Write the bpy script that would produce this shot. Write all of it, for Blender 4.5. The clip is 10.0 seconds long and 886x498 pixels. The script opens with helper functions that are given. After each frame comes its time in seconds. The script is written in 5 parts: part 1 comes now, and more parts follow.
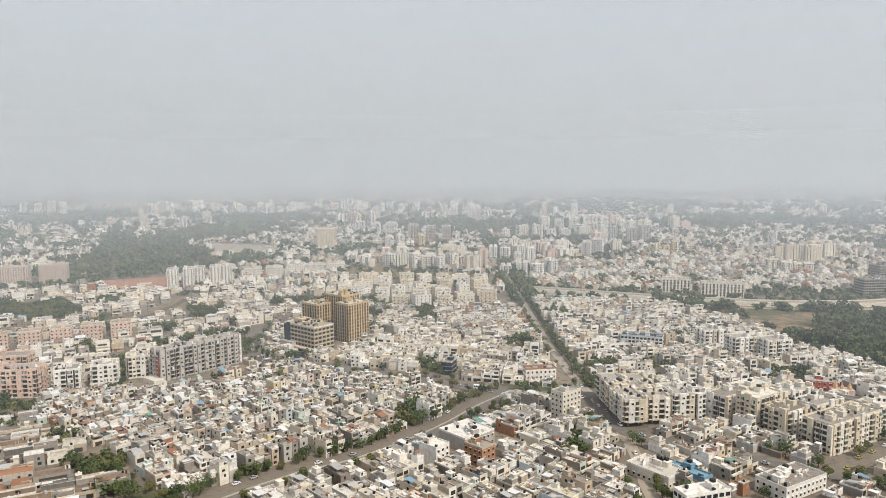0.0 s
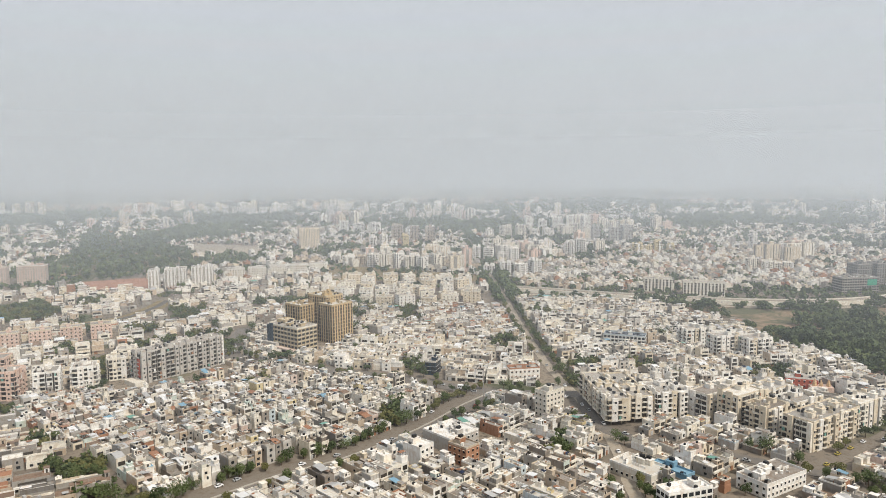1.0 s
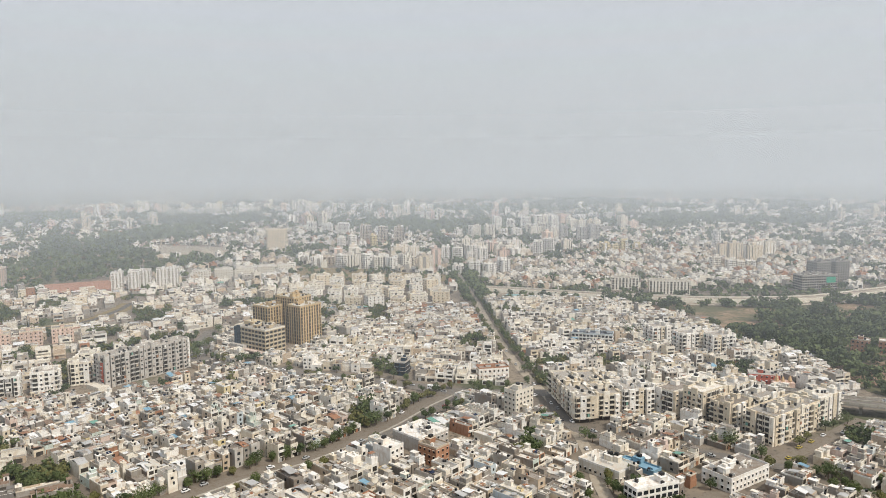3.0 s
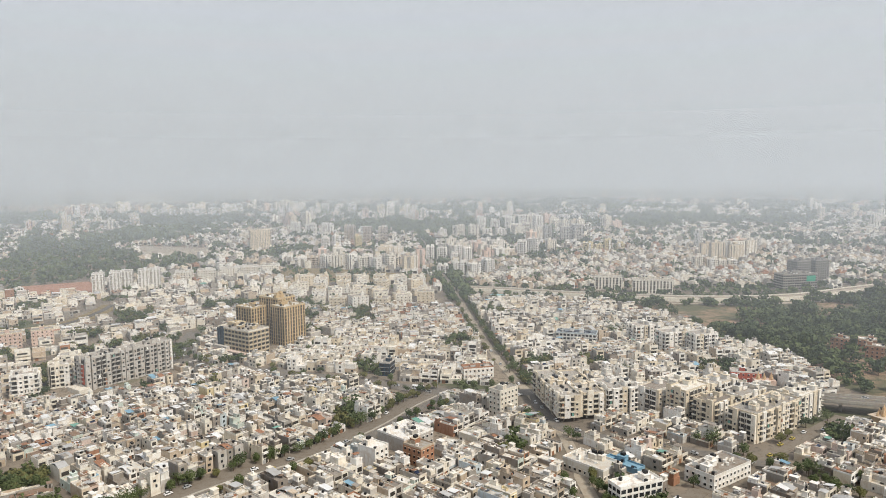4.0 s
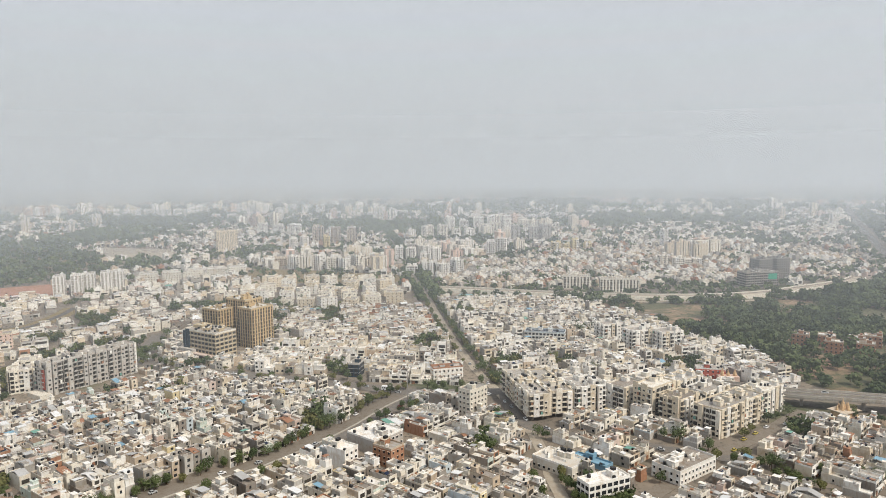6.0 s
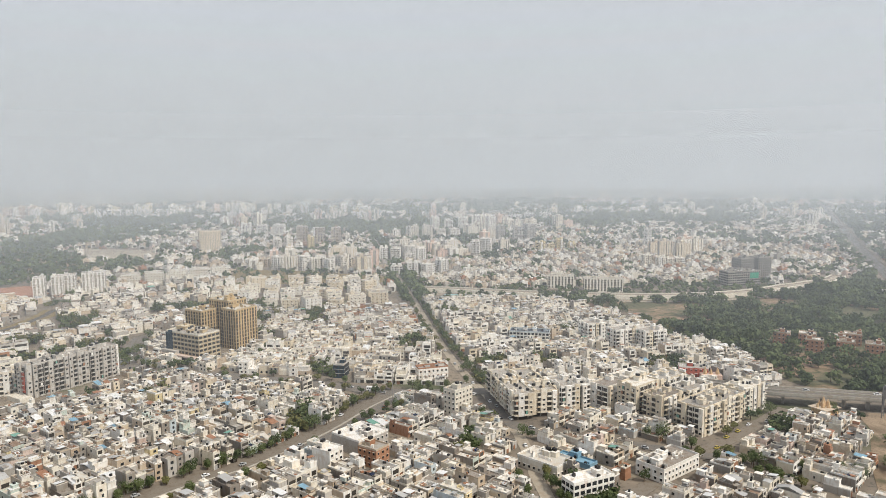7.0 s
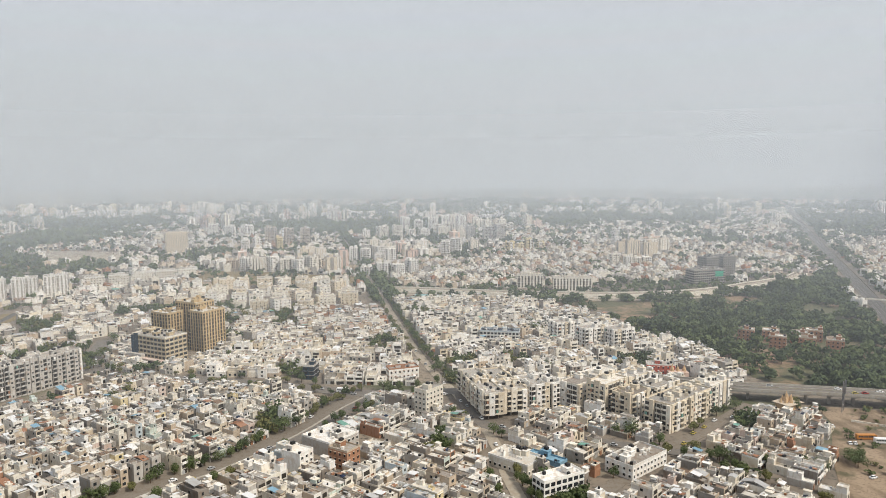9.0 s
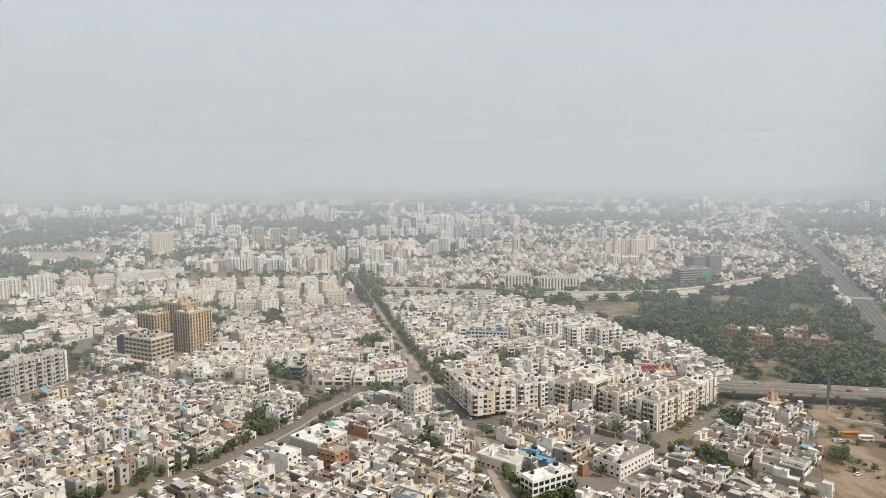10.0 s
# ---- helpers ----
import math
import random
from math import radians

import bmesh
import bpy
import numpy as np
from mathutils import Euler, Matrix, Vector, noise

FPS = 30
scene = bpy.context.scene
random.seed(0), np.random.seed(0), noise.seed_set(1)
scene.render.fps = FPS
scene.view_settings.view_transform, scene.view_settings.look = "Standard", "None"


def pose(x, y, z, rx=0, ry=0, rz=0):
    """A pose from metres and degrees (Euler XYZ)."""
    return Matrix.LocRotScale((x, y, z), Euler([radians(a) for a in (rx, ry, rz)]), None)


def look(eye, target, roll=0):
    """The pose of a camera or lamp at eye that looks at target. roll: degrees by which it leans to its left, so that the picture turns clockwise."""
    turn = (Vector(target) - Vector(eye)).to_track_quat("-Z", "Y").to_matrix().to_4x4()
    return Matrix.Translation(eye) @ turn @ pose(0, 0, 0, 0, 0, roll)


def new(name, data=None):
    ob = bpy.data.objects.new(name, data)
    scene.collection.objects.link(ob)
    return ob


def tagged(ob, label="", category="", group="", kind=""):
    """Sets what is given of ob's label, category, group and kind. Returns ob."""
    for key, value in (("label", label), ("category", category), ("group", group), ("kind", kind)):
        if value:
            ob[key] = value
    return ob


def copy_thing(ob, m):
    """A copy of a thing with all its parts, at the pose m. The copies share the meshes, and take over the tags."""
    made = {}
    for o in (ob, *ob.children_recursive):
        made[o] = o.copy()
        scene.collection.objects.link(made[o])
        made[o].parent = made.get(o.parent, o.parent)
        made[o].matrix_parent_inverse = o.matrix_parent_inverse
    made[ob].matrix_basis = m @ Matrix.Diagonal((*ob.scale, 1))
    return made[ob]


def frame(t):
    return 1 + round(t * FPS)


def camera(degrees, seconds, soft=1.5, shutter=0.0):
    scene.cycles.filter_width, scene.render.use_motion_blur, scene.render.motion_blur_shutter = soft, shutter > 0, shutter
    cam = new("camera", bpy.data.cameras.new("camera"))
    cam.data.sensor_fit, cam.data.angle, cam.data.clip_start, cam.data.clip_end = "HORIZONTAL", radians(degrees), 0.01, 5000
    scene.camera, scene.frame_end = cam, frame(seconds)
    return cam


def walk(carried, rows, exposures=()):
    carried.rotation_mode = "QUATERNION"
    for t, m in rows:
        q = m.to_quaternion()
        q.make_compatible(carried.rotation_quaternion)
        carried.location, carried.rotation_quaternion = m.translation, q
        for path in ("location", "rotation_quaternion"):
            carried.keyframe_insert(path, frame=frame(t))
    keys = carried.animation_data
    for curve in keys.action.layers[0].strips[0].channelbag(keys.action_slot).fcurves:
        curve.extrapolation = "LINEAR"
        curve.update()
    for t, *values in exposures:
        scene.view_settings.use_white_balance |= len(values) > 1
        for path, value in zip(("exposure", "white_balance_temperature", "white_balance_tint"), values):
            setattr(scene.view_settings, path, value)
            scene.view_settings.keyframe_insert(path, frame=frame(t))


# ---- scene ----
import itertools

# Camera: hovers 150 m above the city and turns slowly to the right.
cam = camera(64.1, 10.0, soft=0.95)
YAW = [(0.0, 0.0), (0.5, -0.70), (1.0, -1.33), (1.5, -1.96), (2.0, -2.58), (2.5, -3.22), (4.0, -5.13), (4.5, -5.77), (5.0, -6.40),
       (5.5, -7.03), (7.0, -8.90), (7.5, -9.52), (8.0, -10.16), (8.5, -10.79), (9.0, -11.34), (9.5, -11.83), (10.0, -12.31)]
walk(cam, [(t, pose(0, 0, 150, 90, 0, a) @ pose(0, 0, 0, -6.585, 0, 0) @ pose(0, 0, 0, 0, 0, -0.385)) for t, a in YAW])
scene.view_settings.exposure = 0.0

# ---- sky and sun: hazy morning, sun behind and to the right ----
SUN_AZ, SUN_EL = 136.0, 50.0  # degrees clockwise from +y, above the horizon
world = bpy.data.worlds.new("hazy_sky")
scene.world = world
world.use_nodes = True
wn, wl = world.node_tree.nodes, world.node_tree.links
wn.clear()
sky = wn.new("ShaderNodeTexSky")
sky.sky_type, sky.sun_disc = "NISHITA", False
sky.sun_elevation, sky.sun_rotation = radians(SUN_EL), radians(SUN_AZ)
sky.air_density, sky.dust_density, sky.ozone_density, sky.altitude = 1.0, 4.0, 2.0, 100
bg1, bg2, badd, wout = wn.new("ShaderNodeBackground"), wn.new("ShaderNodeBackground"), wn.new("ShaderNodeAddShader"), wn.new("ShaderNodeOutputWorld")
bg1.inputs[1].default_value = 0.02
bg2.inputs[0].default_value, bg2.inputs[1].default_value = (0.91, 0.945, 0.985, 1), 0.60
wl.new(sky.outputs[0], bg1.inputs[0])
wl.new(bg1.outputs[0], badd.inputs[0])
wl.new(bg2.outputs[0], badd.inputs[1])
wl.new(badd.outputs[0], wout.inputs[0])
sun = new("sun", bpy.data.lights.new("sun", "SUN"))
sun.data.energy, sun.data.angle, sun.data.color = 3.3, radians(2.5), (1.0, 0.925, 0.80)
sa, se = radians(SUN_AZ), radians(SUN_EL)
sun.matrix_world = look((0, 0, 0), (-math.sin(sa) * math.cos(se), -math.cos(sa) * math.cos(se), -math.sin(se)))

# ---- materials ----
MATS = {}


def nodes_of(name, rough=0.85):
    m = bpy.data.materials.new(name)
    m.use_nodes = True
    n, l = m.node_tree.nodes, m.node_tree.links
    b = n["Principled BSDF"]
    b.inputs["Roughness"].default_value = rough
    b.inputs["Specular IOR Level"].default_value = 0.25
    MATS[name] = m
    return m, n, l, b


def math_node(n, l, op, a, b=None, clamp=False):
    q = n.new("ShaderNodeMath")
    q.operation, q.use_clamp = op, clamp
    for i, v in enumerate((a, b)):
        if v is None:
            continue
        if isinstance(v, (int, float)):
            q.inputs[i].default_value = v
        else:
            l.new(v, q.inputs[i])
    return q.outputs[0]


def mixed(n, l, fac, a, b, mode="MIX"):
    q = n.new("ShaderNodeMix")
    q.data_type, q.blend_type = "RGBA", mode
    for i, v in ((0, fac), (6, a), (7, b)):
        if isinstance(v, (int, float)):
            q.inputs[i].default_value = v
        elif isinstance(v, tuple):
            q.inputs[i].default_value = (*v, 1)
        else:
            l.new(v, q.inputs[i])
    return q.outputs[2]


def noise_tex(n, l, scale, detail=4.0, stretch=(1, 1, 1)):
    g, mp, t = n.new("ShaderNodeNewGeometry"), n.new("ShaderNodeMapping"), n.new("ShaderNodeTexNoise")
    mp.inputs["Scale"].default_value = stretch
    l.new(g.outputs["Position"], mp.inputs[0])
    l.new(mp.outputs[0], t.inputs["Vector"])
    t.inputs["Scale"].default_value, t.inputs["Detail"].default_value = scale, detail
    return t.outputs[0]


def ramp(n, l, fac, lo, hi):
    q = n.new("ShaderNodeMapRange")
    q.inputs[1].default_value, q.inputs[2].default_value = lo, hi
    q.interpolation_type = "SMOOTHSTEP"
    l.new(fac, q.inputs[0])
    return q.outputs[0]


def plaster(name, col, dirt=0.55, vary=0.18, rough=0.88, tint=(0.30, 0.25, 0.20)):
    """Painted or raw render: per-building shade, rain streaks, blotches and a fine bump."""
    m, n, l, b = nodes_of(name, rough)
    oi, ge = n.new("ShaderNodeObjectInfo"), n.new("ShaderNodeNewGeometry")
    r = math_node(n, l, "FRACT", math_node(n, l, "ADD", oi.outputs["Random"], ge.outputs["Random Per Island"]))
    val = math_node(n, l, "MULTIPLY_ADD", r, -vary)
    val.node.inputs[2].default_value = 1.0
    base = mixed(n, l, 1.0, col, val, "MULTIPLY")
    streak = ramp(n, l, noise_tex(n, l, 0.7, 6, (1.6, 1.6, 0.30)), 0.47, 0.70)
    blotch = ramp(n, l, noise_tex(n, l, 0.33, 8), 0.47, 0.68)
    d = math_node(n, l, "MULTIPLY", math_node(n, l, "MAXIMUM", streak, blotch), dirt)
    l.new(mixed(n, l, d, base, tuple(c * t * 2.2 for c, t in zip(col, tint))), b.inputs["Base Color"])
    bump = n.new("ShaderNodeBump")
    bump.inputs["Strength"].default_value, bump.inputs["Distance"].default_value = 0.25, 0.05
    l.new(noise_tex(n, l, 3.0, 5), bump.inputs["Height"])
    l.new(bump.outputs[0], b.inputs["Normal"])
    return m


WALLS = {"white_paint": (0.84, 0.825, 0.79), "ivory_paint": (0.79, 0.75, 0.665), "cream_paint": (0.72, 0.64, 0.51), "bare_concrete": (0.36, 0.34, 0.31),
         "grey_paint": (0.52, 0.497, 0.465), "beige_paint": (0.56, 0.47, 0.37), "pink_paint": (0.66, 0.54, 0.48), "mint_paint": (0.60, 0.68, 0.63),
         "sky_paint": (0.58, 0.65, 0.69), "yellow_paint": (0.68, 0.58, 0.36), "brick_wall": (0.40, 0.22, 0.14), "red_paint": (0.50, 0.13, 0.09),
         "tan_cladding": (0.53, 0.40, 0.23), "khaki_cladding": (0.52, 0.43, 0.29), "dark_concrete": (0.20, 0.19, 0.18), "sandstone": (0.60, 0.43, 0.26),
         "salmon_paint": (0.72, 0.55, 0.47)}
for key, col in WALLS.items():
    plaster(key, col)
ROOFS = {"roof_pale": (0.72, 0.695, 0.64), "roof_grey": (0.42, 0.40, 0.37), "roof_stained": (0.30, 0.27, 0.24), "roof_white": (0.80, 0.79, 0.77), "roof_brown": (0.26, 0.19, 0.145)}
for key, col in ROOFS.items():
    plaster(key, col, dirt=0.75, vary=0.35)
SHEETS = {"tin_blue": (0.22, 0.38, 0.50), "tin_green": (0.17, 0.36, 0.30), "tin_grey": (0.45, 0.45, 0.45), "tin_white": (0.74, 0.75, 0.76), "tin_rust": (0.33, 0.17, 0.10)}
for key, col in SHEETS.items():
    plaster(key, col, dirt=0.3, rough=0.5)
plaster("asphalt", (0.155, 0.144, 0.131), dirt=0.5, vary=0.0, tint=(0.75, 0.65, 0.55))
plaster("lane_dust", (0.205, 0.178, 0.147), dirt=0.5, vary=0.0)
plaster("bare_earth", (0.25, 0.19, 0.135), dirt=0.5, vary=0.0, tint=(0.4, 0.32, 0.25))
plaster("pale_dust", (0.36, 0.315, 0.255), dirt=0.4, vary=0.0)
plaster("red_earth", (0.36, 0.20, 0.14), dirt=0.5, vary=0.0, tint=(0.4, 0.32, 0.25))
plaster("kerb_stone", (0.45, 0.42, 0.37), dirt=0.5)
plaster("road_marking", (0.70, 0.69, 0.66), dirt=0.3, vary=0.0)
plaster("ballast", (0.115, 0.108, 0.10), dirt=0.5, vary=0.0)
plaster("steel_rail", (0.30, 0.28, 0.27), dirt=0.3, rough=0.4)
plaster("tank_black", (0.03, 0.03, 0.032), dirt=0.1, rough=0.5)
plaster("window_dark", (0.045, 0.050, 0.055), dirt=0.1, vary=0.5, rough=0.25)
# near-black brown for the shade inside openings, put into the colour; also dark oddments
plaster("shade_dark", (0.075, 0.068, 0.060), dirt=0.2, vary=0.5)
plaster("office_glass", (0.035, 0.060, 0.085), dirt=0.1, rough=0.12)
plaster("solar_panel", (0.022, 0.030, 0.060), dirt=0.1, rough=0.2)
plaster("net_green", (0.05, 0.38, 0.24), dirt=0.2)
plaster("car_white", (0.80, 0.80, 0.80), dirt=0.05, vary=0.0, rough=0.3)
plaster("car_silver", (0.45, 0.46, 0.47), dirt=0.05, rough=0.3)
plaster("car_dark", (0.05, 0.05, 0.06), dirt=0.05, rough=0.3)
plaster("car_red", (0.40, 0.04, 0.03), dirt=0.05, rough=0.3)
plaster("taxi_yellow", (0.50, 0.40, 0.10), dirt=0.05, rough=0.4)
plaster("bus_orange", (0.55, 0.23, 0.05), dirt=0.2, rough=0.4)
plaster("tyre_rubber", (0.02, 0.02, 0.02), dirt=0.1)
plaster("bark", (0.14, 0.10, 0.07), dirt=0.3)
plaster("water_blue", (0.20, 0.42, 0.46), dirt=0.2, rough=0.3)
plaster("dry_grass", (0.22, 0.17, 0.095), dirt=0.6, vary=0.0, tint=(0.30, 0.30, 0.18))


def foliage(name, col, col2):
    m, n, l, b = nodes_of(name, 0.75)
    oi, ge = n.new("ShaderNodeObjectInfo"), n.new("ShaderNodeNewGeometry")
    r = math_node(n, l, "FRACT", math_node(n, l, "ADD", oi.outputs["Random"], ge.outputs["Random Per Island"]))
    patch = noise_tex(n, l, 0.06, 3)
    f = math_node(n, l, "MULTIPLY", math_node(n, l, "ADD", r, patch), 0.6, True)
    l.new(mixed(n, l, f, col, col2), b.inputs["Base Color"])
    b.inputs["Specular IOR Level"].default_value = 0.15
    return m


foliage("leaf_green", (0.050, 0.075, 0.030), (0.125, 0.150, 0.062))
foliage("leaf_dark", (0.036, 0.056, 0.027), (0.085, 0.108, 0.050))
foliage("leaf_dry", (0.085, 0.095, 0.036), (0.165, 0.155, 0.062))

# ground: dusty streets and yards
m, n, l, b = nodes_of("city_ground", 0.95)
c1 = mixed(n, l, ramp(n, l, noise_tex(n, l, 0.03, 6), 0.35, 0.7), (0.17, 0.145, 0.12), (0.26, 0.215, 0.165))
c2 = mixed(n, l, ramp(n, l, noise_tex(n, l, 0.3, 6), 0.5, 0.72), c1, (0.085, 0.078, 0.07))
c3 = mixed(n, l, ramp(n, l, noise_tex(n, l, 0.012, 3), 0.55, 0.68), c2, (0.085, 0.095, 0.05))
l.new(c3, b.inputs["Base Color"])
# woodland floor: scrub and red soil
m, n, l, b = nodes_of("scrub_ground", 0.95)
c1 = mixed(n, l, ramp(n, l, noise_tex(n, l, 0.02, 5), 0.45, 0.62), (0.11, 0.105, 0.06), (0.30, 0.20, 0.135))
c2 = mixed(n, l, ramp(n, l, noise_tex(n, l, 0.2, 6), 0.45, 0.7), c1, (0.075, 0.08, 0.045))
l.new(c2, b.inputs["Base Color"])


# yard soil: trodden pale tracks, damp patches and weeds
m, n, l, b = nodes_of("yard_soil", 0.95)
c1 = mixed(n, l, ramp(n, l, noise_tex(n, l, 0.09, 6, (1.0, 0.35, 1.0)), 0.38, 0.62), (0.17, 0.125, 0.085), (0.31, 0.235, 0.165))
c2 = mixed(n, l, ramp(n, l, noise_tex(n, l, 0.05, 8), 0.53, 0.66), c1, (0.10, 0.092, 0.055))
c3 = mixed(n, l, ramp(n, l, noise_tex(n, l, 0.8, 5), 0.5, 0.75), c2, (0.15, 0.115, 0.085))
l.new(c3, b.inputs["Base Color"])


def smog(name, near, far, beta, reach):
    """A thin see-through sheet standing in for distance haze: it lets most light through, scatters the rest, and grows
    denser with height so that farther ground seen past it fades more.
    """
    m = bpy.data.materials.new(name)
    m.use_nodes = True
    n, l = m.node_tree.nodes, m.node_tree.links
    n.clear()
    g, s = n.new("ShaderNodeNewGeometry"), n.new("ShaderNodeSeparateXYZ")
    l.new(g.outputs["Position"], s.inputs[0])
    z = s.outputs[2]
    # opacity follows how far past the sheet the camera's line meets the ground
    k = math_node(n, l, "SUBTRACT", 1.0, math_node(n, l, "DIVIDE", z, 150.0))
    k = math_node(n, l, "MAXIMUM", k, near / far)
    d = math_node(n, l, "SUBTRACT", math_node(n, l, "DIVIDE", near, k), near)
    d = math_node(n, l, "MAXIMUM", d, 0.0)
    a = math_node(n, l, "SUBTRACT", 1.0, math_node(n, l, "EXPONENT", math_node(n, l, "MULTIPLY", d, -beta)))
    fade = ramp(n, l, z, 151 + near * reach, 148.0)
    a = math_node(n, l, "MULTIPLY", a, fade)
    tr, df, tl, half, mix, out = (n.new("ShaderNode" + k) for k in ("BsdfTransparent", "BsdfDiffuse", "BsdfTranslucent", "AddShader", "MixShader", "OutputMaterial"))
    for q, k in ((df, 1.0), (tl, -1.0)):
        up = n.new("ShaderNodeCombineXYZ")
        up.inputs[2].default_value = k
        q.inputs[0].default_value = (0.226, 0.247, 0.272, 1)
        l.new(up.outputs[0], q.inputs["Normal"])
    l.new(df.outputs[0], half.inputs[0])
    l.new(tl.outputs[0], half.inputs[1])
    l.new(a, mix.inputs[0])
    l.new(tr.outputs[0], mix.inputs[1])
    l.new(half.outputs[0], mix.inputs[2])
    l.new(mix.outputs[0], out.inputs[0])
    m.cycles.use_bump_map_correction = False
    return m


# ---- mesh helpers ----
FACES = np.array([(4, 5, 6, 7), (0, 1, 5, 4), (1, 2, 6, 5), (2, 3, 7, 6), (3, 0, 4, 7), (3, 2, 1, 0)])
CORN = np.array([(-1, -1, 0), (1, -1, 0), (1, 1, 0), (-1, 1, 0), (-1, -1, 1), (1, -1, 1), (1, 1, 1), (-1, 1, 1)], float)


def mesh_from(name, verts, quads, slots, which=None):
    me = bpy.data.meshes.new(name)
    verts, quads = np.asarray(verts, np.float32), np.asarray(quads, np.int32)
    me.vertices.add(len(verts))
    me.vertices.foreach_set("co", verts.ravel())
    me.loops.add(quads.size)
    me.loops.foreach_set("vertex_index", quads.ravel())
    me.polygons.add(len(quads))
    me.polygons.foreach_set("loop_start", np.arange(len(quads), dtype=np.int32) * quads.shape[1])
    for s in slots:
        me.materials.append(MATS[s])
    if which is not None:
        me.polygons.foreach_set("material_index", np.asarray(which, np.int32))
    me.update(calc_edges=True)
    me.shade_flat()
    return me


def box_mesh(name, rows):
    """One mesh of boxes. Row: x, y, base z, size x, size y, size z, turn in radians, material, lean (rise per metre of local y)."""
    slots = sorted({r[7] for r in rows})
    num = np.array([[*r[:7], slots.index(r[7]), r[8] if len(r) > 8 else 0.0] for r in rows], float)
    v = CORN[None] * np.stack([num[:, 3] / 2, num[:, 4] / 2, num[:, 5]], 1)[:, None]
    v[..., 2] += num[:, 2, None] + v[..., 1] * num[:, 8, None]
    c, s = np.cos(num[:, 6])[:, None], np.sin(num[:, 6])[:, None]
    x = v[..., 0] * c - v[..., 1] * s + num[:, 0, None]
    y = v[..., 0] * s + v[..., 1] * c + num[:, 1, None]
    verts = np.stack([x, y, v[..., 2]], -1).reshape(-1, 3)
    quads = (FACES[None] + 8 * np.arange(len(num))[:, None, None]).reshape(-1, 4)
    return mesh_from(name, verts, quads, slots, np.repeat(num[:, 7], 6))


def part(name, rows, parent, label=""):
    ob = new(name, box_mesh(name, rows))
    ob.parent = parent
    return tagged(ob, label) if label else ob


UNIT = {}


def block(name, parent, row, label=""):
    """A single box as a part; alike boxes share one mesh."""
    x, y, z, sx, sy, sz, turn, mat = row[:8]
    if (name, mat) not in UNIT:
        UNIT[name, mat] = box_mesh(name, [(0, 0, 0, 1, 1, 1, 0, mat)])
    ob = new(name, UNIT[name, mat])
    ob.parent = parent
    ob.matrix_basis = Matrix.LocRotScale((x, y, z), Euler((0, 0, turn)), (sx, sy, sz))
    return tagged(ob, label) if label else ob


def thing(name, x, y, turn, label, category, group="", z=0.0):
    ob = new(name)
    ob.matrix_basis = Matrix.LocRotScale((x, y, z), Euler((0, 0, turn)), None)
    ob.empty_display_size = 1
    return tagged(ob, label, category, group)


def placed(rows, x, y, turn, z=0.0):
    """Rows of a thing in its own frame, laid into the world."""
    c, s = math.cos(turn), math.sin(turn)
    return [(x + r[0] * c - r[1] * s, y + r[0] * s + r[1] * c, r[2] + z, r[3], r[4], r[5], r[6] + turn, *r[7:]) for r in rows]


def ribbon(name, line, width, z, mat, thick=0.15, shift=0.0):
    """A strip of ground along a line of points, with a little thickness."""
    p = np.array(line, float)
    t = np.gradient(p, axis=0)
    t /= np.linalg.norm(t, axis=1)[:, None]
    nrm = np.stack([-t[:, 1], t[:, 0]], 1)
    a, b = p + nrm * (shift + width / 2), p + nrm * (shift - width / 2)
    k = len(p)
    zt = np.broadcast_to(np.asarray(z, float), (k,))[:, None]
    v = np.concatenate([np.c_[a, zt], np.c_[b, zt], np.c_[a, zt - thick], np.c_[b, zt - thick]])
    q = []
    for i in range(k - 1):
        q += [(i, k + i, k + i + 1, i + 1), (2 * k + i, i, i + 1, 2 * k + i + 1), (k + i, 3 * k + i, 3 * k + i + 1, k + i + 1), (3 * k + i, 2 * k + i, 2 * k + i + 1, 3 * k + i + 1)]
    q += [(0, 2 * k, 3 * k, k), (k - 1, 2 * k - 1, 4 * k - 1, 3 * k - 1)]
    return mesh_from(name, v, q, [mat])


def smooth_line(pts, step=12.0):
    """A finer line through the points (Catmull-Rom)."""
    p = np.array(pts, float)
    p = np.vstack([2 * p[0] - p[1], p, 2 * p[-1] - p[-2]])
    out = []
    for i in range(1, len(p) - 2):
        m = max(2, int(np.linalg.norm(p[i + 1] - p[i]) / step))
        for s in np.arange(m) / m:
            a, b, c, d = p[i - 1:i + 3]
            out.append(0.5 * (2 * b + (c - a) * s + (2 * a - 5 * b + 4 * c - d) * s * s + (3 * b - a - 3 * c + d) * s ** 3))
    return np.array(out + [p[-2]])


def inside(x, y, poly):
    hit = False
    for (x1, y1), (x2, y2) in zip(poly, poly[1:] + poly[:1]):
        if (y1 > y) != (y2 > y) and x < (x2 - x1) * (y - y1) / (y2 - y1) + x1:
            hit = not hit
    return hit


def off_line(x, y, line):
    """Distance from a point to a line of points."""
    a, b = line[:-1], line[1:]
    d = b - a
    s = np.clip(((np.array([x, y]) - a) * d).sum(1) / (d * d).sum(1), 0, 1)
    return np.hypot(*(a + d * s[:, None] - (x, y)).T).min()


# ---- ground, roads and open land ----
ground = new("ground", mesh_from("ground", [(-9000, -3000, 0), (9000, -3000, 0), (9000, 9000, 0), (-9000, 9000, 0)], [(0, 1, 2, 3)], ["city_ground"]))
tagged(ground, "dusty grey-brown city ground between the houses", "ground", kind="structure")

